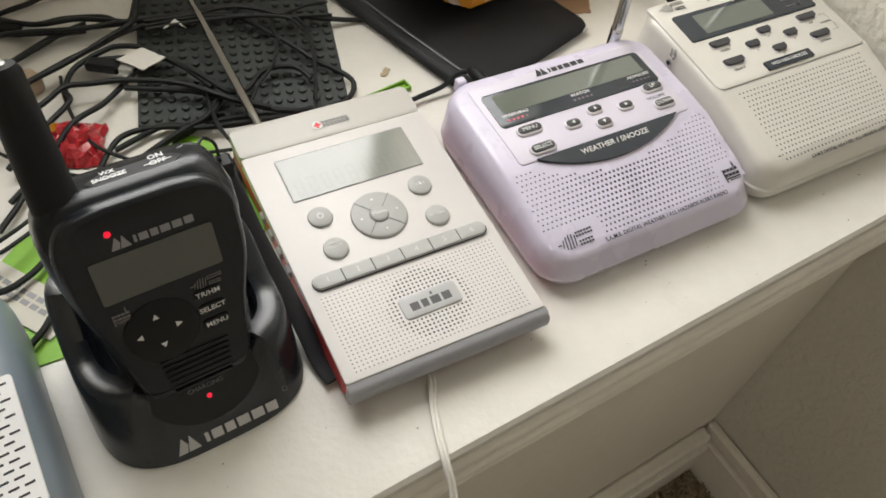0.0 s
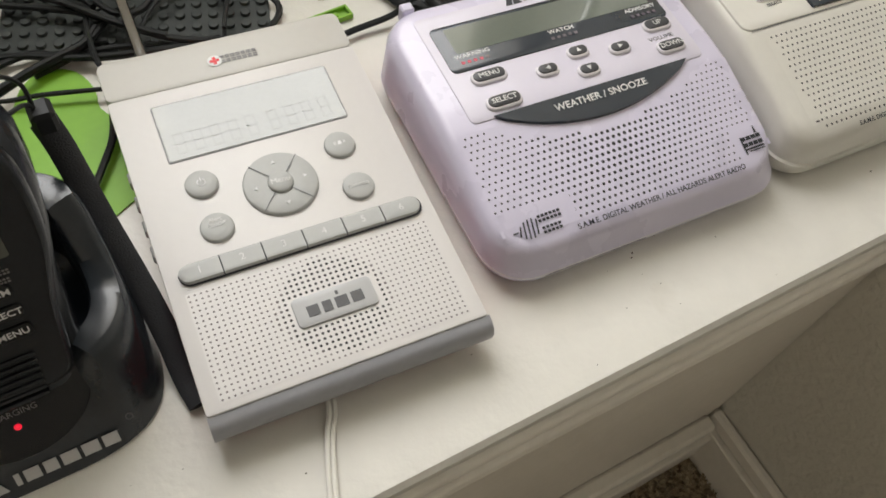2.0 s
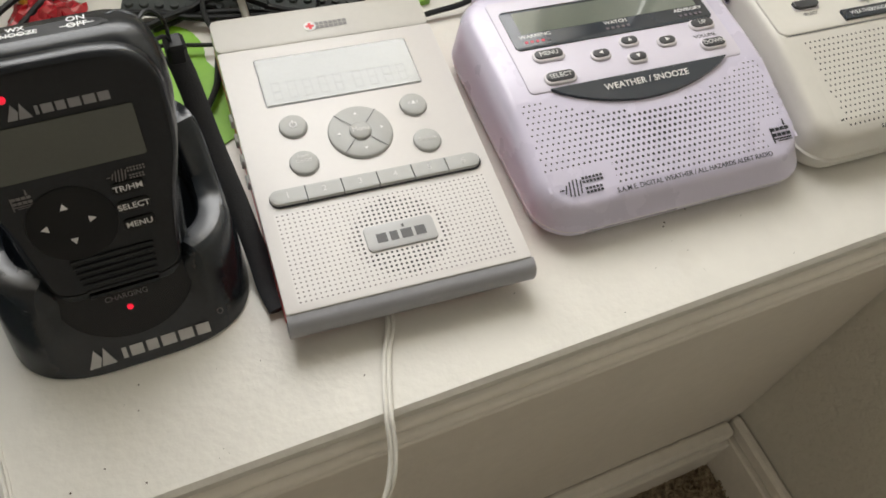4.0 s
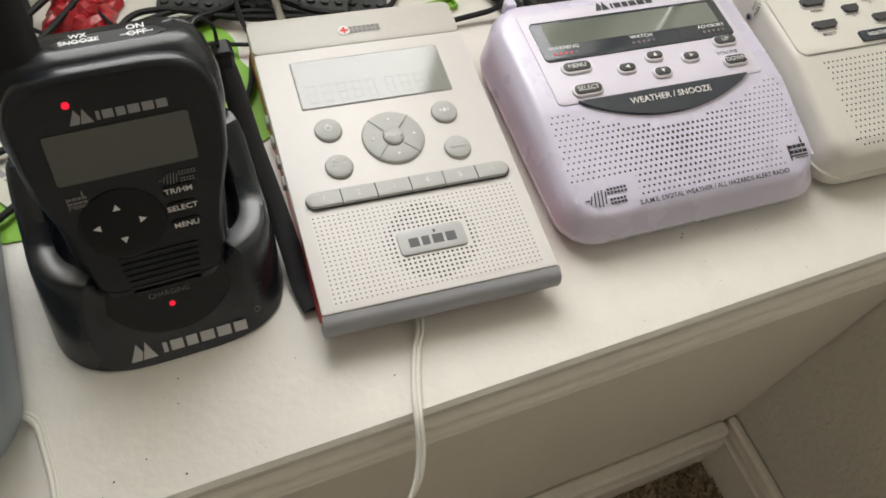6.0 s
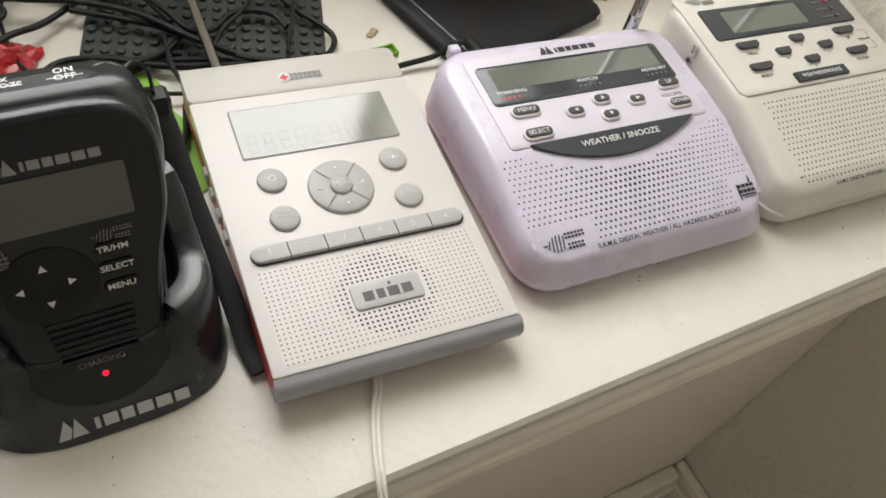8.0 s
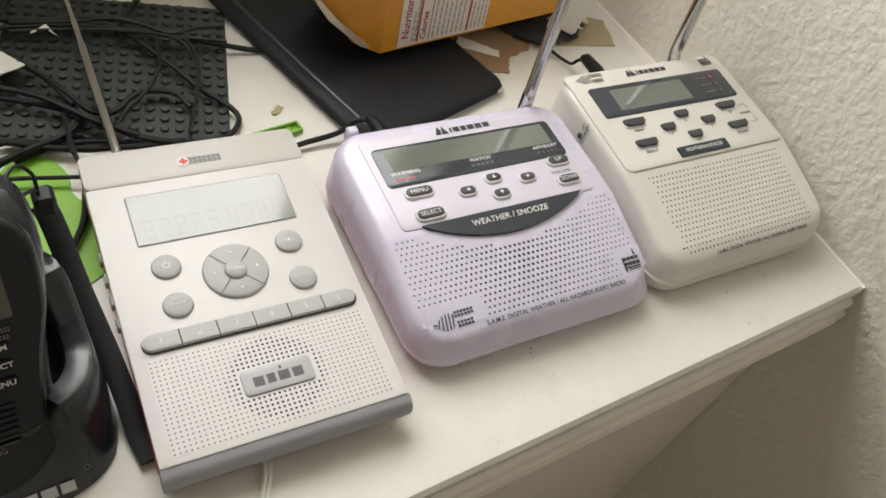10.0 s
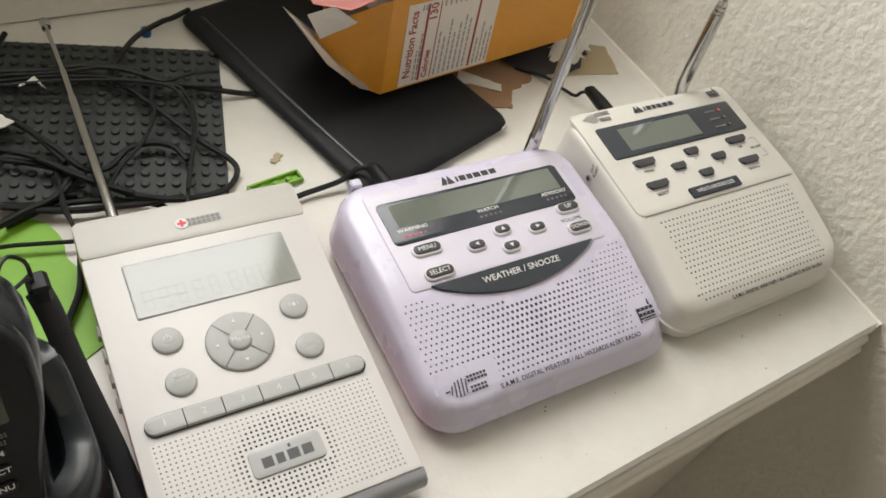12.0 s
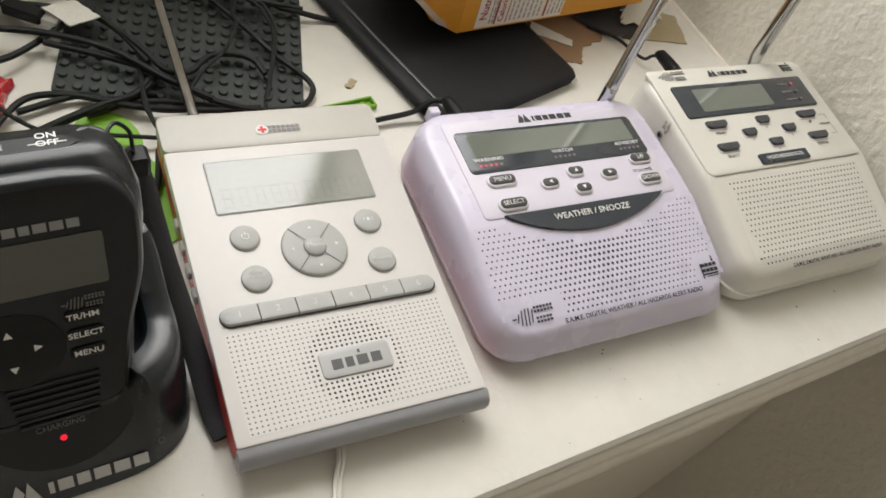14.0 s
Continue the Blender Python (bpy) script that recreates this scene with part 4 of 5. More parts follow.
# ---- handheld radio in its charging cradle ----
def cradle():
    th = thing("charging_cradle", pose(-0.4830, 0.101, 0, 0, 0, 0.5), "black plastic charging cradle holding a handheld radio, red charge light on", "charger")
    def level(s, inset, dz):
        ring = []
        for k in range(64):
            a = 2 * math.pi * k / 64
            cx, sy = math.cos(a), math.sin(a)
            ux, uy = math.copysign(abs(cx) ** 0.58, cx), math.copysign(abs(sy) ** 0.58, sy)
            t = min(1.0, max(0.0, (abs(ux) - 0.44) / 0.20))
            u = min(1.0, max(0.0, (uy + 0.12) / 0.55))
            arm = t * t * (3 - 2 * t)
            lip = 0.0205 + 0.0145 * arm + 0.0215 * u * u * (3 - 2 * u)
            z = s * lip
            hw = 0.0492 - 0.0035 * (z / 0.058) ** 1.5 - (0.0016 if s == 0 else 0) - inset
            front, back = -0.0472 + (0.86 - 0.34 * arm) * z + (0.0016 if s == 0 else 0) + inset, 0.047 - 0.07 * z - inset
            ring.append((ux * hw, (front + back) / 2 + uy * (back - front) / 2, z + dz))
        return ring
    rings = [level(0, 0, 0), level(0.03, 0, 0), level(0.25, 0, 0), level(0.5, 0, 0), level(0.75, 0, 0), level(0.92, 0, 0), level(0.98, 0.0006, 0.0005), level(1.0, 0.0016, 0.0012), level(1.0, 0.0034, 0.0016), level(1.0, 0.0060, 0.0017), level(1.0, 0.0090, 0.0016), level(1.0, 0.0108, 0.0011), level(0.98, 0.0120, -0.0004), level(0.93, 0.0130, -0.0016), level(0.84, 0.0136, -0.0024), level(0.5, 0.0142, 0)]
    vs, fs = loft(rings, cap=False)
    n = 64
    fs.append(tuple(range(n - 1, -1, -1)))
    vs.append((0, 0.008, 0.010))
    fs += [(len(vs) - 1 - n + k, len(vs) - 1 - n + (k + 1) % n, len(vs) - 1) for k in range(n)]
    part("shell", (vs, fs), CRADLE_BLACK, th, "black cradle shell with a scooped front", smooth=True)
    at = pose(0.0025, -0.0426, 0.0062, 49.5, 0, 0)
    # flat proud patch; its darker black stands in for a hollow's dim reflection
    bowl = [(0.0262 * math.sin(a) * (1.0 if abs(a) < 1.3 else 1.05), 0.0240 - 0.0215 * math.cos(a)) for a in [math.radians(-112 + 7 * k) for k in range(33)]]
    def dish_shade(k, z):
        return [(x * k, 0.0240 + (v - 0.0240) * k, z) for x, v in bowl]
    part("dish_shade", moved(ruled([dish_shade(1.0, -0.0004), dish_shade(0.985, 0.0003), dish_shade(0.93, 0.0002), dish_shade(0.4, 0.0002)]), pose(0, -0.0406, 0.0088, 49.5, 0, 0)), BLACK_GLOSS, th, "glossy flat patch, blackened to read as a dished recess under the radio", smooth=True)
    part("peak_mark", moved(peaks(0.0060), at), PRINT_MID, th, "white peaked mark")
    block_word(th, (0.0018, 0.0051, 0.0045, 0.0057, 0.0057, 0.0054), 0.0056, 0.0013, at @ pose(-0.0108, 0, 0), PRINT_MID)
    part("ring_mark", moved(join(*[moved(box(-0.0002, 0.0002, 0.0010, 0.0013, 0, 0.0001), pose(0, 0, 0, 0, 0, a)) for a in range(0, 360, 24)]), at @ pose(0.0295, 0.0050, 0)), PRINT_DIM, th)
    at = pose(0.0, -0.0300, 0.0208, 49.5, 0, 0)
    part("lettering", moved(text_geo("CHARGING", 0.0030, squeeze=1.05), at @ pose(0, 0.0035, 0.0006)), PRINT_DIM, th)
    part("charge_light", moved(disc(0.0012, -0.0006, 0.0007, 0.0004, 0, 0, 16), at @ pose(0.0, -0.0015, 0.0002)), LED_RED, th, "lit red charge light")
    return th


def handheld():
    tilt = 21.3
    th = thing("handheld_radio", pose(-0.4830, 0.0665, 0.006, 90 - tilt, 0, 0.5), "black handheld weather radio with stubby antenna, standing in its charging cradle", "radio")
    # local axes: x across, y up the body, z out of the face
    rings = []
    for v, hw, wf, wb in ((0.0, 0.020, -0.006, -0.024), (0.003, 0.025, -0.003, -0.029), (0.012, 0.0275, -0.0008, -0.032), (0.035, 0.0295, 0.0, -0.033), (0.060, 0.0320, 0.0, -0.034), (0.078, 0.0362, 0.0, -0.035), (0.094, 0.0385, -0.0004, -0.035), (0.105, 0.0385, -0.0016, -0.035), (0.112, 0.0366, -0.0046, -0.034), (0.1170, 0.0330, -0.0090, -0.032), (0.1192, 0.0280, -0.0130, -0.029)):
        ring = rring(2 * hw, wf - wb, min(0.011, (wf - wb) * 0.4), 5, 8, 0, (wf + wb) / 2)
        rings.append([(x, v, w) for x, w in ring])
    part("body", ruled(rings), BLACK_PLASTIC, th, "black satin body", smooth=True)
    # raised rim and glossy bezel
    prof = [(0.0275, 0.0150), (0.0290, 0.0195), (0.0330, 0.0222), (0.0450, 0.0240), (0.0580, 0.0262), (0.0700, 0.0294), (0.0800, 0.0314), (0.0950, 0.0320), (0.1030, 0.0308), (0.1090, 0.0272), (0.1125, 0.0210), (0.1138, 0.0120)]
    prof = [(p.x, p.y) for p in smooth_path([(v, hw, 0) for v, hw in prof], 3)]

    def blade(k, z):
        right = [(hw * (1 - k / 0.030), 0.070 + (v - 0.070) * (1 - k / 0.042), z) for v, hw in prof]
        return right + [(-x, v, z) for x, v, z in reversed(right)]
    part("rim", ruled([blade(-0.0036, -0.005), blade(-0.0034, -0.0006), blade(-0.0024, 0.0012), blade(-0.0012, 0.0018), blade(0.0, 0.0014)]), BLACK_PLASTIC, th, "raised rim round the face", smooth=True)
    bez = part("bezel", ruled([blade(0.0, -0.002), blade(0.0001, 0.0010), blade(0.0008, 0.0012)]), BLACK_GLOSS, th, "glossy black face plate", smooth=True)
    part("screen", pad(0.0485, 0.0198, 0.0012, 0.0, 0.0020, 0.0002, -0.0008, 0.0872), LCD_DARK, bez, "dark green liquid crystal screen")
    mountain_word(bez, 0.0042, pose(0.0005, 0.1015, 0.0017), INK_GREY, "plain grey blocks in place of a brand name")
    part("alert_light", disc(0.0013, 0.0010, 0.0024, 0.0005, -0.0142, 0.1068, 16), LED_RED, bez, "lit red alert light")
    part("wave_mark", moved(wave_logo(0.0034), pose(0.0145, 0.0710, 0.0017)), PRINT_DIM, bez, "dim wave mark and bars")
    part("block_mark", moved(block_logo(0.0032), pose(-0.0205, 0.0705, 0.0017)), PRINT_DIM, bez, "dim block mark")
    padring = part("key_pad", disc(0.0155, 0.001, 0.0022, 0.0008, -0.0080, 0.0565, 30, dome=-0.0003), BLACK_RUBBER, th, "round black key pad", smooth=True)
    tri = flat_poly([(-0.0014, -0.0011), (0.0014, -0.0011), (0, 0.0015)], 0, 0.0001)
    for x, y, a in ((-0.0090, 0.0644, 0), (-0.0172, 0.0573, 90), (-0.0012, 0.0574, -90), (-0.0092, 0.0500, 180)):
        part("arrow", moved(tri, pose(x, y, 0.0023, 0, 0, a)), PRINT_WHITE, padring)
    for y, words in ((0.0660, "TR/HM"), (0.0583, "SELECT"), (0.0505, "MENU")):
        key = part("button", pad(0.0115, 0.0050, 0.0020, 0.001, 0.0024, 0.0006, 0.0136, y), BLACK_RUBBER, th, "black rubber button", smooth=True)
        part("lettering", moved(text_geo(words, 0.0032, squeeze=1.08, bold=0.00004), pose(0.0136, y, 0.0025)), PRINT_WHITE, key)
    for k in range(7):
        part("speaker_slat", pad(0.030 - 0.0006 * k, 0.0016, 0.0007, -0.0005, 0.0024, 0.0004, 0.0010, 0.0405 - 0.0029 * k), BLACK_PLASTIC, th)
    # figure-eight key on the top, with two legends
    lobe = [((0.0115 + 0.0030 * math.cos(2 * a)) * math.cos(a) * 1.35, 0.0052 * math.sin(a) * (1 + 0.25 * math.cos(2 * a))) for a in [2 * math.pi * k / 36 for k in range(36)]]
    top = pose(0.0045, 0.1170, -0.0170, -90 + 14, 0, 0)
    rings = [[(x * s, y * s, z) for x, y in lobe] for z, s in ((-0.002, 1.0), (0.0022, 1.0), (0.0030, 0.93))]
    key = part("top_key", moved(loft(rings), top), BLACK_RUBBER, th, "rubber key on the top", smooth=True)
    for x, words in ((0.0095, "ON\nOFF"), (-0.0095, "WX\nSNOOZE")):
        part("lettering", moved(text_geo(words, 0.0036 if x > 0 else 0.0030, squeeze=1.1, bold=0.00004), top @ pose(x, 0.0018, 0.0031)), PRINT_WHITE, key)
        part("divider", moved(box(-0.0055, 0.0055, -0.00018, 0.00018, 0, 0.0001), top @ pose(x, 0, 0.0031)), PRINT_WHITE, key)
    ant = part("antenna", rod([((-0.0255, 0.086, -0.019), 0.0105), ((-0.0258, 0.098, -0.019), 0.0108), ((-0.0260, 0.112, -0.019), 0.0104), ((-0.0260, 0.114, -0.019), 0.0092), ((-0.0258, 0.150, -0.0185), 0.0080), ((-0.0256, 0.168, -0.018), 0.0072), ((-0.0256, 0.1705, -0.018), 0.0060)], 24), BLACK_RUBBER, th, "stubby black rubber antenna", smooth=True)
    part("antenna_cap", moved(disc(0.0030, 0, 0.0008, 0.0003, 0, 0, 16), pose(-0.0256, 0.1706, -0.018, -90, 0, 0)), SILVER, ant, "pale dot on the antenna tip")
    # dial on the right shoulder
    part("side_dial", moved(disc(0.0075, -0.003, 0.0045, 0.0015, 0, 0, 24), pose(0.027, 0.1125, -0.022, -60, 25, 0)), BLACK_PLASTIC, th, "ribbed shoulder dial", smooth=True)
    return th


cradle()
handheld()
strap = thing("wrist_strap", pose(0, 0, 0), "black nylon wrist strap hanging from the handheld radio", "strap")
part("webbing", tube([(-0.4390, 0.146, 0.072), (-0.4370, 0.140, 0.062), (-0.4345, 0.124, 0.043), (-0.4310, 0.104, 0.024), (-0.4290, 0.086, 0.011), (-0.4285, 0.070, 0.0035), (-0.4270, 0.058, 0.0030)], 0.0048, 10, 8, 0.34, (0.1, -0.6, 1)), STRAP, strap, smooth=True)
part("clip", bbox(-0.4425, -0.4345, 0.1395, 0.1495, 0.0705, 0.0800, 0.0015), BLACK_RUBBER, strap, "black strap clip")
part("loop", tube([(-0.4400, 0.145, 0.079), (-0.4405, 0.1475, 0.088), (-0.4455, 0.147, 0.094), (-0.4500, 0.141, 0.094), (-0.4505, 0.136, 0.088), (-0.4470, 0.137, 0.088), (-0.4420, 0.143, 0.084), (-0.4395, 0.145, 0.079)], 0.0008, 6), CABLE, strap, "thin cord loop")


# ---- studded building plate with loose cables on it ----
def building_plate():
    side, n = 0.1265, 16
    th = thing("building_plate", pose(-0.3725, 0.3015, 0, 0, 0, -18.4), "dark grey studded toy building plate lying flat on the ledge", "toy plate")
    part("plate", pad(side, side, 0.002, 0.0, 0.0016, 0.0003), PLATE_GREY, th)
    pitch = side / n
    stud = mesh_of(*disc(0.00245, 0.0, 0.0017, 0.0003, 0, 0, 12), PLATE_GREY, True, "stud")
    for i in range(n):
        for j in range(n):
            ob = new("stud", stud)
            ob.parent = th
            ob.matrix_basis = pose(-side / 2 + pitch * (i + 0.5), -side / 2 + pitch * (j + 0.5), 0.0016)
    return th


building_plate()
brick = thing("toy_brick", pose(-0.3045, 0.2245, 0.0, 0, 0, 6), "lime green one by four toy brick plate lying upside down", "toy brick")
part("shell", join(bbox(-0.0160, 0.0160, -0.0040, -0.0027, 0, 0.0034, 0.0002), bbox(-0.0160, 0.0160, 0.0027, 0.0040, 0, 0.0034, 0.0002), bbox(-0.0160, -0.0147, -0.0026, 0.0026, 0, 0.0034, 0.0002), bbox(0.0147, 0.0160, -0.0026, 0.0026, 0, 0.0034, 0.0002), box(-0.0146, 0.0146, -0.0026, 0.0026, 0.0, 0.0010)), LIME, brick)
for k in range(3):
    part("tube", disc(0.0016, 0.0010, 0.0030, 0.0003, -0.008 + 0.008 * k, 0, 14), LIME, brick)
stud_blue = solid("toy_stud", disc(0.0032, 0, 0.0050, 0.0008, -0.3290, 0.3690, 14), BLUE, "small blue plastic toy piece on the ledge", "toy piece")

# ---- lime card with lobed top and a printed insert, under the handheld radio ----
def lobes():
    pts = [(-0.560, 0.132), (-0.500, 0.131), (-0.4175, 0.1585), (-0.4135, 0.196), (-0.4190, 0.212), (-0.4180, 0.224), (-0.4230, 0.238), (-0.4360, 0.244), (-0.4480, 0.236), (-0.4560, 0.222), (-0.4650, 0.226), (-0.4740, 0.237), (-0.4860, 0.234), (-0.4950, 0.222), (-0.5100, 0.222), (-0.5250, 0.214), (-0.5450, 0.198), (-0.5600, 0.190)]
    ring = [(p.x, p.y) for p in smooth_path([(x, y, 0) for x, y in pts], 3)]
    return ring


card = thing("packaging_card", pose(0, 0, 0), "lime green packaging card with lobed edge lying under the handheld radio", "card")
part("sheet", flat_poly(lobes(), 0.0002, 0.0009), LIME_CARD, card)
insert = thing("card_insert", pose(-0.5390, 0.1700, 0.0012, 0, 0, -58), "pale printed card insert with plain bars on the lime card", "card")
part("sheet", bbox(-0.028, 0.026, -0.0125, 0.0105, 0.0, 0.0010, 0.0002), CARD_BACK, insert)
part("print_bar", moved(word_bars([0.0042, 0.0040, 0.0044, 0.0030, 0.0046, 0.0042, 0.0044, 0.0042], 0.0075, 0.0013, 0.16), pose(-0.001, 0.0, 0.0011)), INK_GREY, insert, "grey bars in place of a printed name")

# ---- flat tablet ----
tab = thing("tablet", pose(-0.2230, 0.2990, 0, 0, 0, 14.5), "black tablet lying face down on the ledge", "tablet")
TW, TL = 0.124, 0.192
part("back", ruled([[(x, y, z) for x, y in rring(TW - 2 * i, TL - 2 * i, 0.010 - i * 0.4, 6, 8)] for z, i in ((0.0012, 0.0035), (0.0025, 0.0010), (0.0045, 0.0), (0.0068, 0.0014), (0.0082, 0.0050), (0.0086, 0.0110))]), TABLET_BLACK, tab, "soft black rounded back", smooth=True)
part("screen_edge", ruled([[(x, y, z) for x, y in rring(TW - 2 * i, TL - 2 * i, 0.009, 6, 8)] for z, i in ((0.0, 0.0030), (0.0012, 0.0022))]), TABLET_EDGE, tab, "dark glass edge")
part("case_spine", tube([(-TW / 2 + 0.011, -TL / 2 + 0.012, 0.0082), (-TW / 2 + 0.010, 0.0, 0.0084), (-TW / 2 + 0.011, TL / 2 - 0.012, 0.0082)], 0.0014, 8), TABLET_EDGE, tab, "raised ridge along the case spine", smooth=True)
for y in (-0.062, -0.040):
    part("side_button", bbox(TW / 2 - 0.0030, TW / 2 + 0.0004, y, y + 0.010, 0.0034, 0.0054, 0.0005), SILVER, tab, "silver side button")
part("end_button", bbox(0.0515, 0.0575, -TL / 2 - 0.0004, -TL / 2 + 0.003, 0.0034, 0.0056, 0.0005), SILVER, tab, "silver edge switch")


# ---- opened orange carton ----
def carton():
    ax = Vector((0.157, 0.016, -0.006)).normalized()
    th = thing("cookie_carton", Matrix.Translation((-0.2190, 0.2615, 0.0160)) @ Matrix(((ax.x, -ax.y, 0), (ax.y, ax.x, 0), (0, 0, 1))).to_4x4() @ pose(0, 0, 0, -6.0, 0.5, 0), "opened orange cookie carton with torn flaps lying on the tablet", "carton")
    Lx, D, H, t = 0.168, 0.070, 0.066, 0.0007
    part("front_wall", box(0, Lx, 0, t, 0, H), BOX_ORANGE, th, "orange side with a nutrition label")
    part("bottom_wall", box(0, Lx, t, D, 0, t), BOX_ORANGE, th)
    part("back_wall", box(0, Lx, D - t, D, t, H), BOX_ORANGE, th)
    part("top_wall", box(0.006, Lx, 0, D, H, H + t), BOX_YELLOW, th, "yellow top side")
    part("end_wall", box(Lx, Lx + t, 0, D, 0, H), BOX_ORANGE, th)
    # the open end: folded flaps
    def flap(pts, mat, back, label):
        vs = [Vector(p) for p in pts]
        n = (vs[1] - vs[0]).cross(vs[2] - vs[0]).normalized() * 0.0006
        f = part("flap", (vs + [v + n for v in vs], [tuple(range(len(vs))), tuple(range(2 * len(vs) - 1, len(vs) - 1, -1))] + [(i, (i + 1) % len(vs), len(vs) + (i + 1) % len(vs), len(vs) + i) for i in range(len(vs))]), mat, th, label)
        part("flap_lining", ([v + n * 1.6 for v in vs], [tuple(range(len(vs)))]), back, f)
        return f
    flap([(0, 0.0, 0.0), (0, 0.0, H * 0.97), (-0.030, 0.023, H * 0.66), (-0.034, 0.026, H * 0.52), (-0.016, 0.010, 0.006)], BOX_ORANGE, BOX_ORANGE, "orange end flap bent inward")
    flap([(0, 0.002, 0.0), (-0.014, 0.003, 0.006), (-0.036, 0.008, 0.026), (-0.052, 0.022, 0.052), (-0.042, 0.050, 0.042), (0, D - 0.002, 0.0)], BOX_INSIDE, BOX_INSIDE, "raw grey-brown inside of the lower flap")
    flap([(0, 0.004, H), (-0.020, 0.012, H * 0.84), (-0.034, 0.030, H * 0.80), (-0.032, 0.060, H * 0.90), (0, D - 0.002, H)], BOX_PINK, BOX_YELLOW, "torn pink and yellow top flap")
    part("tray", bbox(0.004, Lx - 0.01, 0.006, D - 0.006, 0.004, 0.048, 0.004), BOX_INSIDE, th, "inner tray")
    part("torn_paper", ([Vector(p) for p in ((-0.033, 0.022, 0.034), (-0.026, 0.018, 0.039), (-0.021, 0.014, 0.043), (-0.016, 0.010, 0.048), (-0.026, 0.020, 0.055), (-0.039, 0.028, 0.048), (-0.041, 0.027, 0.040))], [(0, 1, 2, 3, 4, 5)]), PAPER, th, "torn white paper edge")
    # nutrition label, its words run up the side
    face = pose(0.003, -0.0003, -0.0045, 90, 0, 0)
    part("label", moved(box(0.009, 0.083, 0.006, 0.063, 0, 0.0002), face), LABEL_PAPER, th, "white nutrition label")
    up = face @ pose(0, 0, 0.0003)
    part("lettering", moved(text_geo("Nutrition Facts", 0.0078, squeeze=0.98, bold=0.00012), up @ pose(0.0145, 0.0350, 0, 0, 0, 90)), LABEL_INK, th)
    part("lettering", moved(text_geo("Calories", 0.0060, "LEFT", bold=0.0001), up @ pose(0.0290, 0.0085, 0, 0, 0, 90)), LABEL_INK, th)
    part("lettering", moved(text_geo("130", 0.0082, "RIGHT", bold=0.00015), up @ pose(0.0290, 0.0615, 0, 0, 0, 90)), LABEL_INK, th)
    for x, w in ((0.0235, 0.0017), (0.0335, 0.0006), (0.0655, 0.0017)):
        part("label_rule", moved(box(x, x + w, 0.0075, 0.0615, 0, 0.0001), up), LABEL_INK, th)
    rng = random.Random(3)
    bars = []
    for k, x in enumerate((0.0195, 0.0218, 0.0365, 0.0405, 0.0445, 0.0485, 0.0525, 0.0565, 0.0605, 0.0695, 0.0730, 0.0765, 0.0800)):
        y, end = 0.0085, 0.0085 + rng.uniform(0.018, 0.036)
        while y < end:
            w = rng.uniform(0.0015, 0.005)
            bars.append(box(x, x + 0.0012, y, y + w, 0, 0.00008))
            y += w + 0.0010
        bars.append(box(x, x + 0.0012, 0.0575, 0.0612, 0, 0.00008))
    part("small_print", moved(join(*bars), up), INK_GREY, th, "plain bars in place of small print")
    return th


carton()

# ---- torn card pieces behind the radios ----
def torn(name, pts, z, mat, label, seed, wob=0.0018, thick=0.0008, rot=0):
    rng_ = random.Random(seed)
    out = []
    for (x0, y0), (x1, y1) in zip(pts, pts[1:] + pts[:1]):
        for k in range(7):
            t = k / 7
            w = wob if k else 0
            out.append((x0 + (x1 - x0) * t + rng_.uniform(-w, w), y0 + (y1 - y0) * t + rng_.uniform(-w, w)))
    return solid(name, flat_poly(out, z, z + thick), mat, label, "card")


torn("cardboard_piece", [(-0.175, 0.280), (-0.159, 0.276), (-0.144, 0.252), (-0.141, 0.243), (-0.126, 0.238), (-0.116, 0.253), (-0.094, 0.259), (-0.085, 0.275), (-0.108, 0.305), (-0.160, 0.315)], 0.0002, CARDBOARD, "torn brown cardboard piece lying by the tablet", 1, 0.0012)
torn("cardboard_strip", [(-0.150, 0.272), (-0.1250, 0.2540), (-0.1210, 0.2600), (-0.144, 0.282)], 0.0014, PAPER, "pale torn strip on the cardboard", 2, 0.0006)
torn("printed_card", [(-0.110, 0.286), (-0.086, 0.257), (-0.050, 0.258), (-0.026, 0.280), (-0.046, 0.325), (-0.100, 0.325)], 0.0032, INK, "torn black printed card with white ragged edges", 3, 0.0020)
torn("paper_scrap", [(-0.072, 0.270), (-0.050, 0.262), (-0.028, 0.276), (-0.026, 0.298), (-0.050, 0.304), (-0.056, 0.285)], 0.0052, PAPER, "ragged white paper scrap on the black card", 4, 0.0035)
torn("tan_card", [(-0.074, 0.258), (-0.020, 0.246), (-0.010, 0.276), (-0.052, 0.296)], 0.0002, TAN_CARD, "tan card scrap against the wall", 6, 0.0008)
torn("paper_tab", [(-0.447, 0.310), (-0.430, 0.314), (-0.420, 0.300), (-0.436, 0.294)], 0.0122, PAPER, "small white paper tab on the cables", 7, 0.0006)
torn("paper_curl", [(-0.412, 0.325), (-0.402, 0.331), (-0.399, 0.320), (-0.403, 0.327)], 0.0135, PAPER, "small curled white paper scrap", 8, 0.0004)
torn("paper_bit", [(-0.300, 0.2420), (-0.294, 0.2480), (-0.291, 0.2450), (-0.297, 0.2400)], 0.0002, TAN_CARD, "tiny tan paper bit on the ledge", 9, 0.0006)


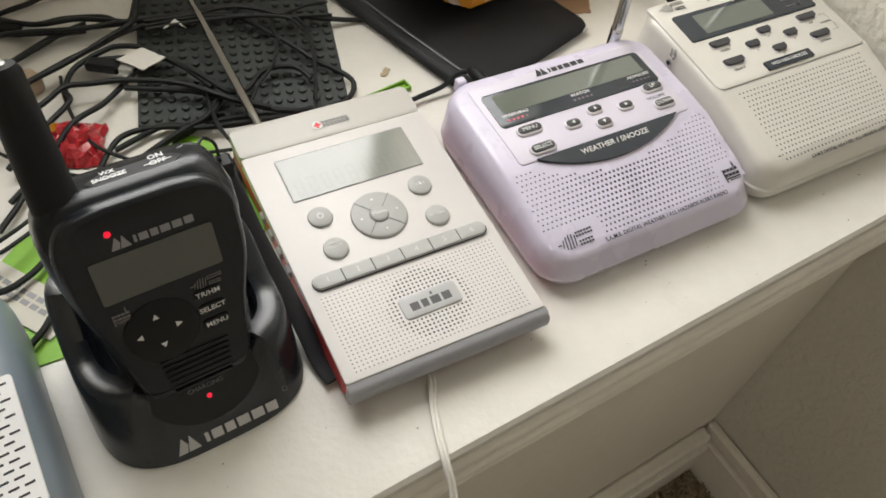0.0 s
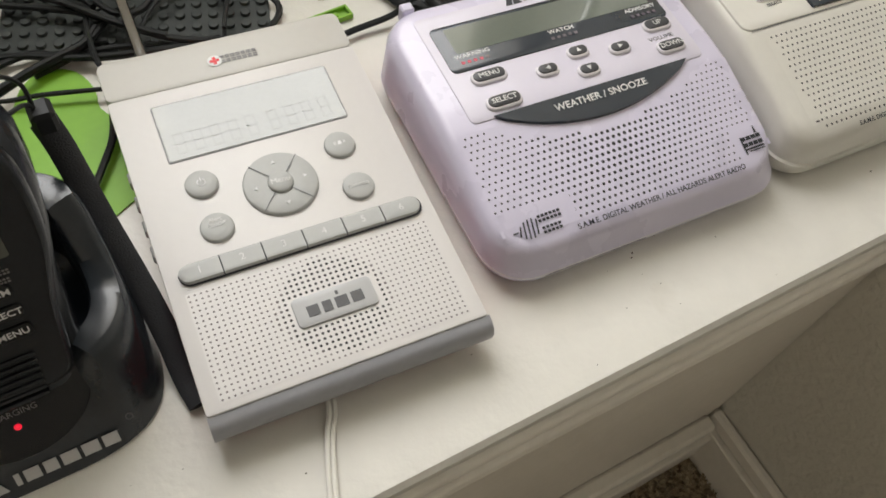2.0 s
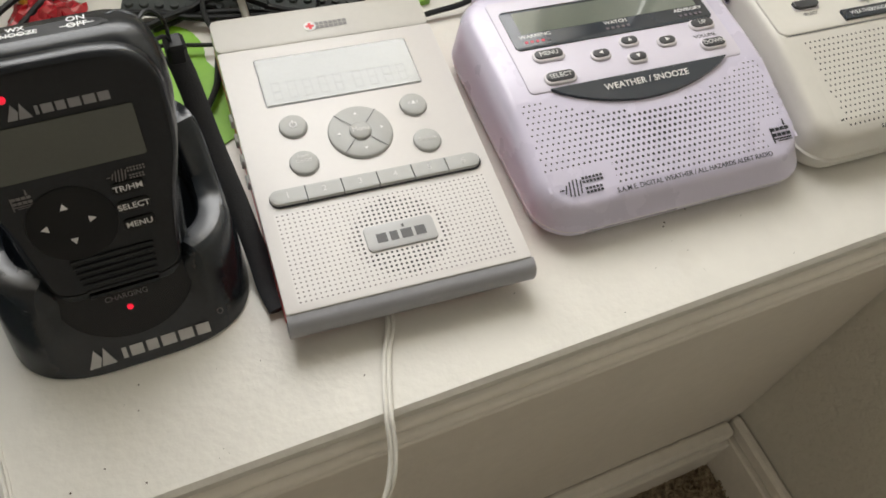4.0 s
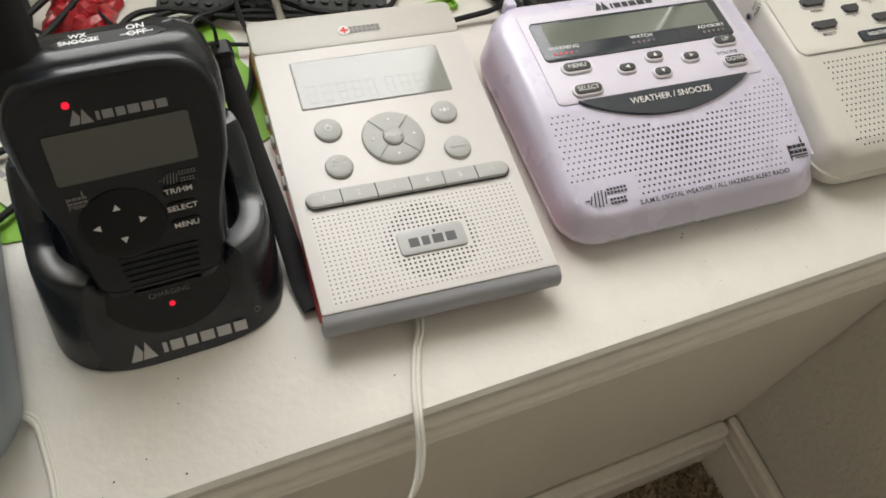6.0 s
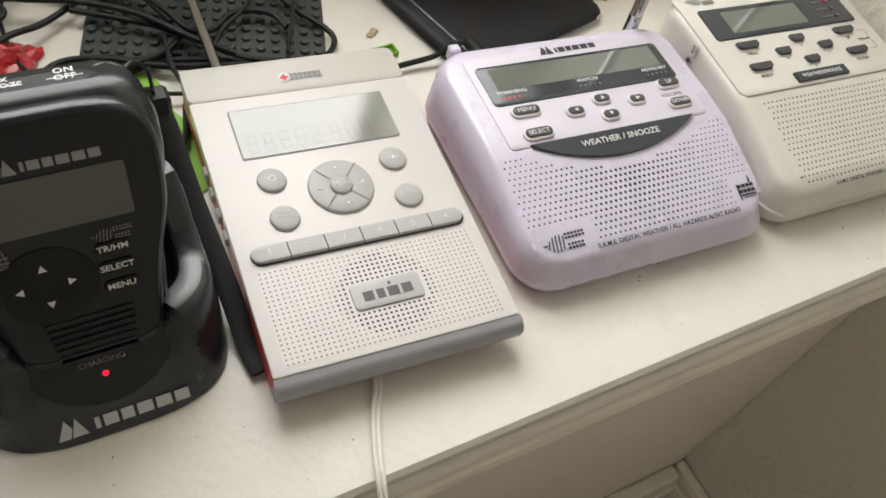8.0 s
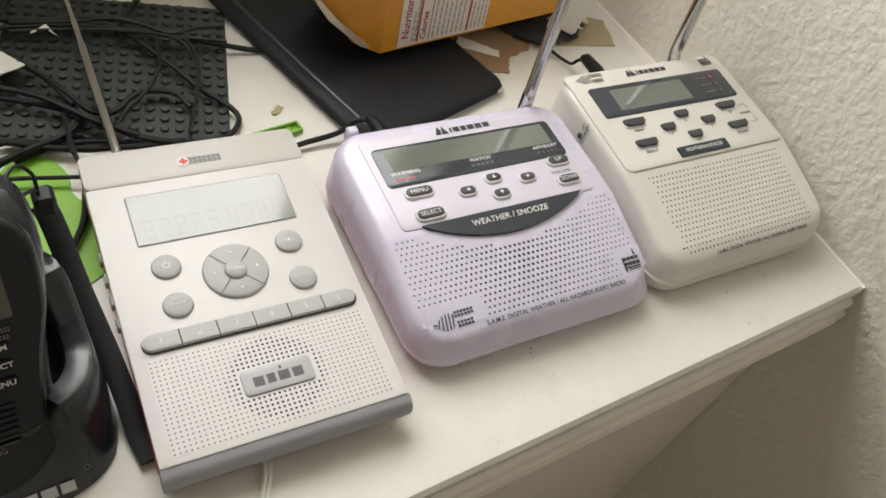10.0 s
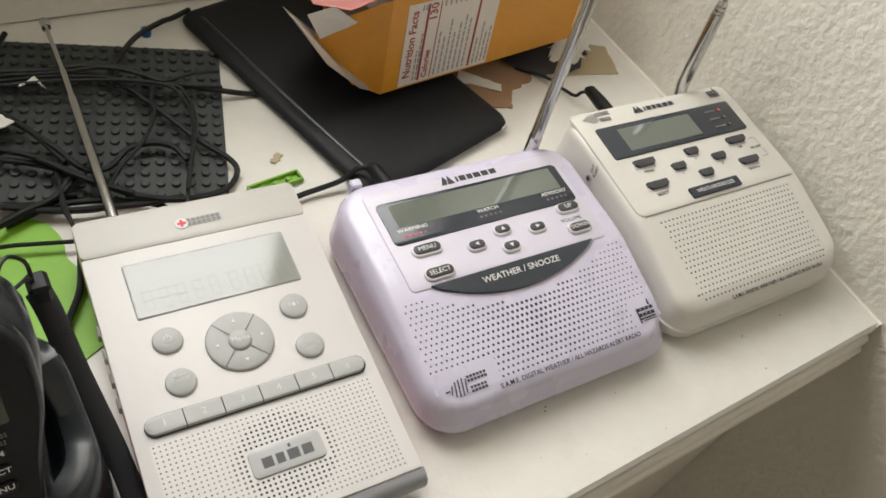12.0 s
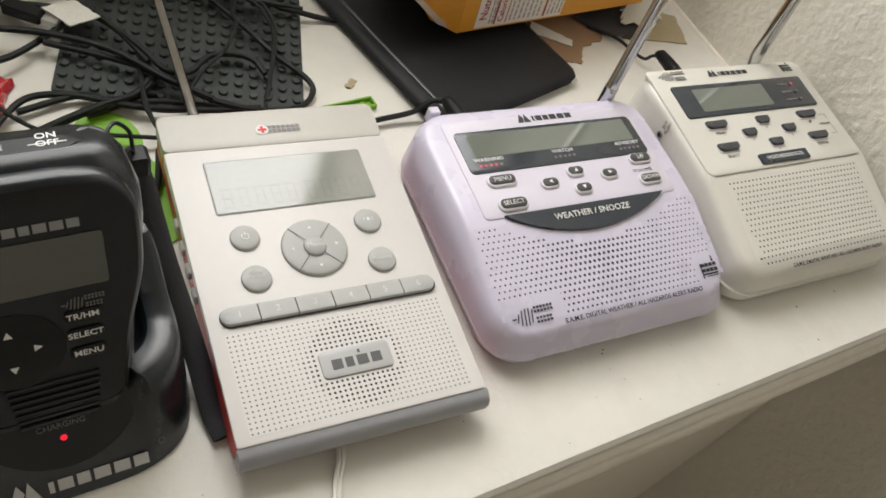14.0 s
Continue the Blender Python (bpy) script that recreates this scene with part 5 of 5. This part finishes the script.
# ---- red wrapper, tan toy and connectors at the back ----
def crumple(cx, cy, sx, sy, h, seed, nx=14, ny=10):
    rng_ = random.Random(seed)
    vs = [(cx + sx * (i / nx - 0.5) + rng_.uniform(-0.0012, 0.0012), cy + sy * (j / ny - 0.5) + rng_.uniform(-0.0012, 0.0012), 0.001 + h * (math.sin(math.pi * i / nx) * math.sin(math.pi * j / ny)) ** 0.6 * rng_.uniform(0.65, 1.1)) for j in range(ny + 1) for i in range(nx + 1)]
    fs = [(j * (nx + 1) + i, j * (nx + 1) + i + 1, (j + 1) * (nx + 1) + i + 1, (j + 1) * (nx + 1) + i) for j in range(ny) for i in range(nx)]
    return vs, fs


wrap = thing("snack_wrapper", pose(-0.490, 0.262, 0, 0, 0, -20), "crumpled red snack wrapper with a yellow patch", "wrapper")
part("foil", crumple(0, 0, 0.036, 0.034, 0.012, 4), WRAP_RED, wrap, smooth=False)
part("patch", crumple(-0.008, 0.008, 0.012, 0.008, 0.0125, 5, 6, 4), WRAP_YELLOW, wrap, "yellow printed patch")
solid("tan_block", pad(0.030, 0.016, 0.006, 0.0, 0.010, 0.003), TAN_OVAL, "rounded tan plastic piece among the cables", "plastic piece", smooth=True, m=pose(-0.505, 0.318, 0, 0, 0, 15))
solid("tan_wedge", pad(0.026, 0.018, 0.004, 0.0, 0.008, 0.003), TAN_OVAL, "tan plastic wedge among the cables", "plastic piece", smooth=True, m=pose(-0.548, 0.258, 0, 0, 0, 25))
for x, y, z, a in ((-0.455, 0.312, 0.009, -35), (-0.497, 0.372, 0.006, -30)):
    con = thing("cable_connector", pose(x, y, z, 0, 0, a), "black moulded plug lying on the cables", "plug", "cable plugs")
    part("grip", bbox(-0.010, 0.010, -0.0048, 0.0048, -0.0032, 0.0032, 0.0015), BLACK_RUBBER, con)
    part("plug_shell", bbox(0.0102, 0.0185, -0.0036, 0.0036, -0.0018, 0.0018, 0.0004), SILVER, con, "metal plug shell")

# ---- cables ----
BLACK_RUNS = (
    [(-0.460, 0.322, 0.007), (-0.427, 0.310, 0.008), (-0.414, 0.293, 0.010), (-0.405, 0.274, 0.012), (-0.397, 0.259, 0.010), (-0.385, 0.258, 0.008), (-0.372, 0.268, 0.008), (-0.359, 0.269, 0.008), (-0.349, 0.263, 0.008), (-0.345, 0.252, 0.007)],
    [(-0.450, 0.289, 0.008), (-0.414, 0.269, 0.008), (-0.393, 0.247, 0.010), (-0.378, 0.234, 0.009), (-0.357, 0.225, 0.008), (-0.335, 0.227, 0.004), (-0.323, 0.236, 0.003), (-0.322, 0.246, 0.005), (-0.335, 0.267, 0.007), (-0.347, 0.294, 0.008), (-0.369, 0.330, 0.008), (-0.420, 0.343, 0.008)],
    [(-0.343, 0.317, 0.011), (-0.349, 0.299, 0.011), (-0.351, 0.287, 0.011), (-0.364, 0.268, 0.011), (-0.379, 0.255, 0.011), (-0.389, 0.243, 0.010)],
    [(-0.335, 0.307, 0.012), (-0.330, 0.300, 0.013), (-0.331, 0.279, 0.013), (-0.341, 0.254, 0.013), (-0.353, 0.229, 0.011), (-0.358, 0.212, 0.008)],
    [(-0.445, 0.335, 0.009), (-0.421, 0.338, 0.010), (-0.389, 0.339, 0.010), (-0.359, 0.333, 0.010), (-0.335, 0.313, 0.010), (-0.308, 0.302, 0.006), (-0.288, 0.297, 0.0025), (-0.268, 0.292, 0.0030)],
    [(-0.296, 0.384, 0.003), (-0.309, 0.377, 0.004), (-0.320, 0.369, 0.008), (-0.339, 0.358, 0.008), (-0.357, 0.338, 0.008), (-0.366, 0.324, 0.008)],
    [(-0.470, 0.246, 0.004), (-0.440, 0.253, 0.004), (-0.424, 0.246, 0.004), (-0.399, 0.242, 0.004), (-0.374, 0.232, 0.004), (-0.363, 0.222, 0.004)],
    [(-0.470, 0.225, 0.006), (-0.443, 0.237, 0.007), (-0.428, 0.242, 0.007), (-0.414, 0.247, 0.007), (-0.400, 0.259, 0.007)],
    [(-0.406, 0.277, 0.008), (-0.411, 0.252, 0.009), (-0.412, 0.225, 0.009), (-0.408, 0.212, 0.009)],
    [(-0.530, 0.378, 0.006), (-0.496, 0.389, 0.006), (-0.480, 0.392, 0.006), (-0.466, 0.397, 0.006)],
    [(-0.540, 0.392, 0.007), (-0.506, 0.385, 0.008), (-0.482, 0.368, 0.008), (-0.462, 0.366, 0.008), (-0.440, 0.358, 0.008), (-0.430, 0.346, 0.008), (-0.417, 0.363, 0.008), (-0.407, 0.380, 0.007)],
    [(-0.530, 0.360, 0.009), (-0.507, 0.361, 0.011), (-0.487, 0.358, 0.011), (-0.459, 0.349, 0.011), (-0.439, 0.346, 0.011), (-0.412, 0.341, 0.011), (-0.388, 0.337, 0.010)],
    [(-0.530, 0.328, 0.005), (-0.501, 0.342, 0.005), (-0.474, 0.355, 0.005), (-0.452, 0.359, 0.006)],
    [(-0.530, 0.300, 0.010), (-0.499, 0.311, 0.012), (-0.475, 0.319, 0.012), (-0.448, 0.331, 0.012), (-0.427, 0.341, 0.012), (-0.419, 0.355, 0.011)],
    [(-0.530, 0.275, 0.010), (-0.496, 0.290, 0.012), (-0.481, 0.299, 0.012), (-0.467, 0.296, 0.012), (-0.446, 0.290, 0.012), (-0.420, 0.275, 0.012), (-0.398, 0.250, 0.012), (-0.379, 0.235, 0.010)],
    [(-0.525, 0.252, 0.008), (-0.504, 0.270, 0.010), (-0.482, 0.288, 0.010), (-0.481, 0.299, 0.010), (-0.471, 0.315, 0.010), (-0.451, 0.324, 0.010), (-0.440, 0.324, 0.010), (-0.428, 0.316, 0.010), (-0.414, 0.293, 0.010), (-0.404, 0.266, 0.010)],
    [(-0.530, 0.230, 0.006), (-0.513, 0.243, 0.007), (-0.499, 0.256, 0.009), (-0.484, 0.269, 0.012), (-0.465, 0.281, 0.008), (-0.447, 0.295, 0.007), (-0.431, 0.308, 0.008)],
    [(-0.490, 0.225, 0.004), (-0.475, 0.244, 0.005), (-0.463, 0.254, 0.005), (-0.445, 0.253, 0.005), (-0.423, 0.243, 0.005), (-0.404, 0.236, 0.005), (-0.389, 0.234, 0.005)],
    [(-0.490, 0.216, 0.006), (-0.458, 0.231, 0.008), (-0.433, 0.241, 0.008), (-0.416, 0.246, 0.008), (-0.407, 0.255, 0.008)],
    [(-0.480, 0.316, 0.006), (-0.483, 0.296, 0.006), (-0.483, 0.272, 0.007), (-0.478, 0.249, 0.007), (-0.460, 0.229, 0.006), (-0.439, 0.224, 0.006), (-0.413, 0.217, 0.006), (-0.400, 0.214, 0.006)],
    [(-0.413, 0.210, 0.005), (-0.419, 0.190, 0.005), (-0.428, 0.175, 0.005), (-0.436, 0.163, 0.005)],
    [(-0.590, 0.192, 0.005), (-0.562, 0.201, 0.006), (-0.551, 0.204, 0.006), (-0.532, 0.211, 0.006), (-0.515, 0.221, 0.005)],
    [(-0.590, 0.205, 0.010), (-0.560, 0.197, 0.012), (-0.545, 0.194, 0.012), (-0.528, 0.202, 0.010), (-0.512, 0.214, 0.006)],
    [(-0.570, 0.185, 0.006), (-0.556, 0.180, 0.007), (-0.547, 0.175, 0.007), (-0.533, 0.180, 0.006), (-0.520, 0.190, 0.005)],
    [(-0.556, 0.130, 0.004), (-0.545, 0.140, 0.005), (-0.537, 0.146, 0.005), (-0.528, 0.156, 0.005), (-0.520, 0.165, 0.004)],
    [(-0.545, 0.330, 0.004), (-0.520, 0.290, 0.005), (-0.515, 0.262, 0.006), (-0.522, 0.235, 0.005), (-0.540, 0.215, 0.004)],
    [(-0.540, 0.300, 0.004), (-0.525, 0.268, 0.004), (-0.500, 0.240, 0.005), (-0.480, 0.224, 0.005)],
    [(-0.420, 0.338, 0.0125), (-0.393, 0.333, 0.0125), (-0.366, 0.331, 0.0125), (-0.348, 0.320, 0.0125), (-0.338, 0.311, 0.0125), (-0.320, 0.313, 0.0125), (-0.304, 0.311, 0.0125)],
    [(-0.421, 0.335, 0.0115), (-0.391, 0.331, 0.0115), (-0.366, 0.323, 0.0115), (-0.338, 0.310, 0.0115), (-0.307, 0.298, 0.0115)],
    [(-0.422, 0.329, 0.0135), (-0.389, 0.324, 0.0135), (-0.361, 0.317, 0.0135), (-0.339, 0.307, 0.0135), (-0.333, 0.296, 0.0135), (-0.333, 0.277, 0.0135), (-0.342, 0.252, 0.0135), (-0.354, 0.226, 0.0135)],
    [(-0.440, 0.239, 0.0035), (-0.424, 0.244, 0.0035), (-0.414, 0.250, 0.0035), (-0.404, 0.249, 0.0035)],
    [(-0.406, 0.280, 0.0085), (-0.410, 0.257, 0.0085), (-0.413, 0.238, 0.0085), (-0.412, 0.227, 0.0085)],
    [(-0.440, 0.250, 0.0065), (-0.417, 0.239, 0.0065), (-0.379, 0.230, 0.0065), (-0.356, 0.228, 0.0065)],
    [(-0.498, 0.377, 0.0090), (-0.478, 0.365, 0.0090), (-0.455, 0.361, 0.0090), (-0.430, 0.347, 0.0090)],
    [(-0.495, 0.364, 0.0070), (-0.470, 0.356, 0.0070), (-0.447, 0.352, 0.0070), (-0.429, 0.348, 0.0070)],
    [(-0.498, 0.314, 0.0100), (-0.472, 0.324, 0.0100), (-0.446, 0.332, 0.0100), (-0.429, 0.343, 0.0100), (-0.417, 0.365, 0.0100)],
    [(-0.503, 0.339, 0.0060), (-0.479, 0.350, 0.0060), (-0.468, 0.354, 0.0060), (-0.454, 0.352, 0.0060)],
)
thin = (2, 3, 8, 19, 21, 22, 26, 27, 28, 29, 31)
for i, run in enumerate(BLACK_RUNS):
    solid("black_cable", tube(run, 0.0011 if i in thin else 0.0017, 8, 7), CABLE, "thin black cable in the tangle on the ledge" if i in thin else "black power cable in the tangle on the ledge", "cable", "tangled black cables", smooth=True)

supply = thing("power_lead", pose(0, 0, 0), "black power lead plugged into the lilac radio", "cable")
part("lead", tube([(-0.330, 0.190, 0.004), (-0.313, 0.205, 0.004), (-0.297, 0.210, 0.004), (-0.272, 0.211, 0.006), (-0.260, 0.212, 0.012), (-0.2545, 0.206, 0.016), (-0.253, 0.200, 0.017)], 0.0016, 8), CABLE, supply, smooth=True)
part("plug", rod([((-0.2550, 0.2080, 0.0165), 0.0024), ((-0.2540, 0.2040, 0.0170), 0.0040), ((-0.2530, 0.1920, 0.0170), 0.0044), ((-0.2525, 0.1860, 0.0170), 0.0044)]), BLACK_RUBBER, supply, "moulded plug", smooth=True)
supply = thing("power_lead", pose(0, 0, 0), "black power lead plugged into the cream radio", "cable")
part("lead", tube([(-0.100, 0.272, 0.003), (-0.085, 0.256, 0.004), (-0.0790, 0.240, 0.004), (-0.0770, 0.231, 0.006), (-0.0740, 0.229, 0.010), (-0.0720, 0.223, 0.015)], 0.0012, 8), CABLE, supply, smooth=True)
part("plug", rod([((-0.0722, 0.2270, 0.0130), 0.0026), ((-0.0730, 0.2235, 0.0155), 0.0040), ((-0.0775, 0.2080, 0.0190), 0.0046), ((-0.0815, 0.1800, 0.0210), 0.0046)]), BLACK_RUBBER, supply, "ribbed moulded plug", smooth=True)

# ---- white twin cord running over the edge ----
def twin(pts, name, th, r=0.00105):
    p = smooth_path(pts, 10)
    for s in (-1, 1):
        q = []
        for i, a in enumerate(p):
            d = (p[min(i + 1, len(p) - 1)] - p[max(i - 1, 0)]).normalized()
            side = d.cross(Vector((0, -0.55, 0.83)))
            side.normalize()
            turn = max(0.0, min(1.0, (i - 55) / 40)) * 5.0
            q.append(a + (side * math.cos(turn) + side.cross(d) * math.sin(turn)) * (s * r * (0.98 + 0.5 * math.sin(turn) ** 2)))
        part(name, sweep(q, r, 8), WHITE_CORD, th, smooth=True)


cord = thing("white_cord", pose(0, 0, 0), "white two-core cord hanging over the ledge edge in a loop", "cord")
twin([(-0.384, 0.052, 0.0040), (-0.385, 0.037, 0.0030), (-0.391, 0.025, 0.0020), (-0.397, 0.010, 0.0024), (-0.401, -0.003, 0.0022), (-0.4035, -0.015, -0.005), (-0.409, -0.026, -0.013), (-0.419, -0.034, -0.022), (-0.429, -0.039, -0.030), (-0.440, -0.041, -0.038), (-0.462, -0.045, -0.051), (-0.485, -0.041, -0.055), (-0.506, -0.030, -0.047), (-0.521, -0.019, -0.032), (-0.529, -0.011, -0.021), (-0.535, -0.005, -0.010), (-0.5395, 0.002, 0.0004), (-0.540, 0.010, 0.0020), (-0.540, 0.020, 0.0016), (-0.541, 0.033, 0.0016), (-0.543, 0.045, 0.0016), (-0.552, 0.053, 0.0020)], "core", cord)

coil = [(-0.200 + 0.125 * math.cos(a) * (1 + 0.03 * math.sin(3 * a)), -0.160 + 0.105 * math.sin(a), FLOOR + 0.010 + 0.003 * math.sin(2 * a)) for a in [2 * math.pi * k / 18 for k in range(41)]]
solid("coiled_cable", tube(coil, 0.0038, 8, 4), CABLE, "black cable coiled on the carpet", "cable", smooth=True)


# ---- grey radio with slotted white grille at the ledge edge ----
def table_radio():
    th = thing("table_radio", pose(-0.6135, 0.0965, 0, 0, 0, -1.0), "blue-grey tabletop radio with a white slotted grille lying on the ledge", "radio")
    W, L, H = 0.140, 0.142, 0.052
    rings = []
    for inset, z in ((0.010, 0.0), (0.003, 0.002), (0.0, 0.010), (0.0, 0.030), (0.0015, 0.040), (0.005, 0.047), (0.010, 0.0505), (0.015, H)):
        rings.append([(x, y, z) for x, y in rring(W - 2 * inset, L - 2 * inset, 0.028 - inset * 0.6, 8, 9)])
    part("body", ruled(rings), RADIO_SLATE, th, "rounded blue-grey shell", smooth=True)
    part("top_panel", pad(0.110, 0.112, 0.012, H - 0.002, H + 0.0006, 0.0005), RADIO_GREY, th, "flat grey top panel", smooth=True)
    part("grille", pad(0.100, 0.058, 0.002, H, H + 0.0012, 0.0004, 0.0145, -0.0260), PRINT_WHITE, th, "white grille plate")
    slots = []
    for j in range(15):
        for i in range(17):
            x = 0.0600 - 0.0056 * i - (0.0028 if j % 2 else 0)
            if x > -0.032:
                slots.append(moved(box(-0.0019, 0.0019, -0.0005, 0.0005, 0, 0.0001), pose(x, -0.0010 - 0.0037 * j, H + 0.0012, 0, 0, 3)))
    part("slot_pattern", join(*slots), DARK_HOLE, th, "dark slots in the grille", kind="stuff")
    part("dial", disc(0.016, H, H + 0.006, 0.002, 0.0300, 0.0060, 30), RADIO_SLATE, th, "round tuning dial", smooth=True)
    return th


table_radio()
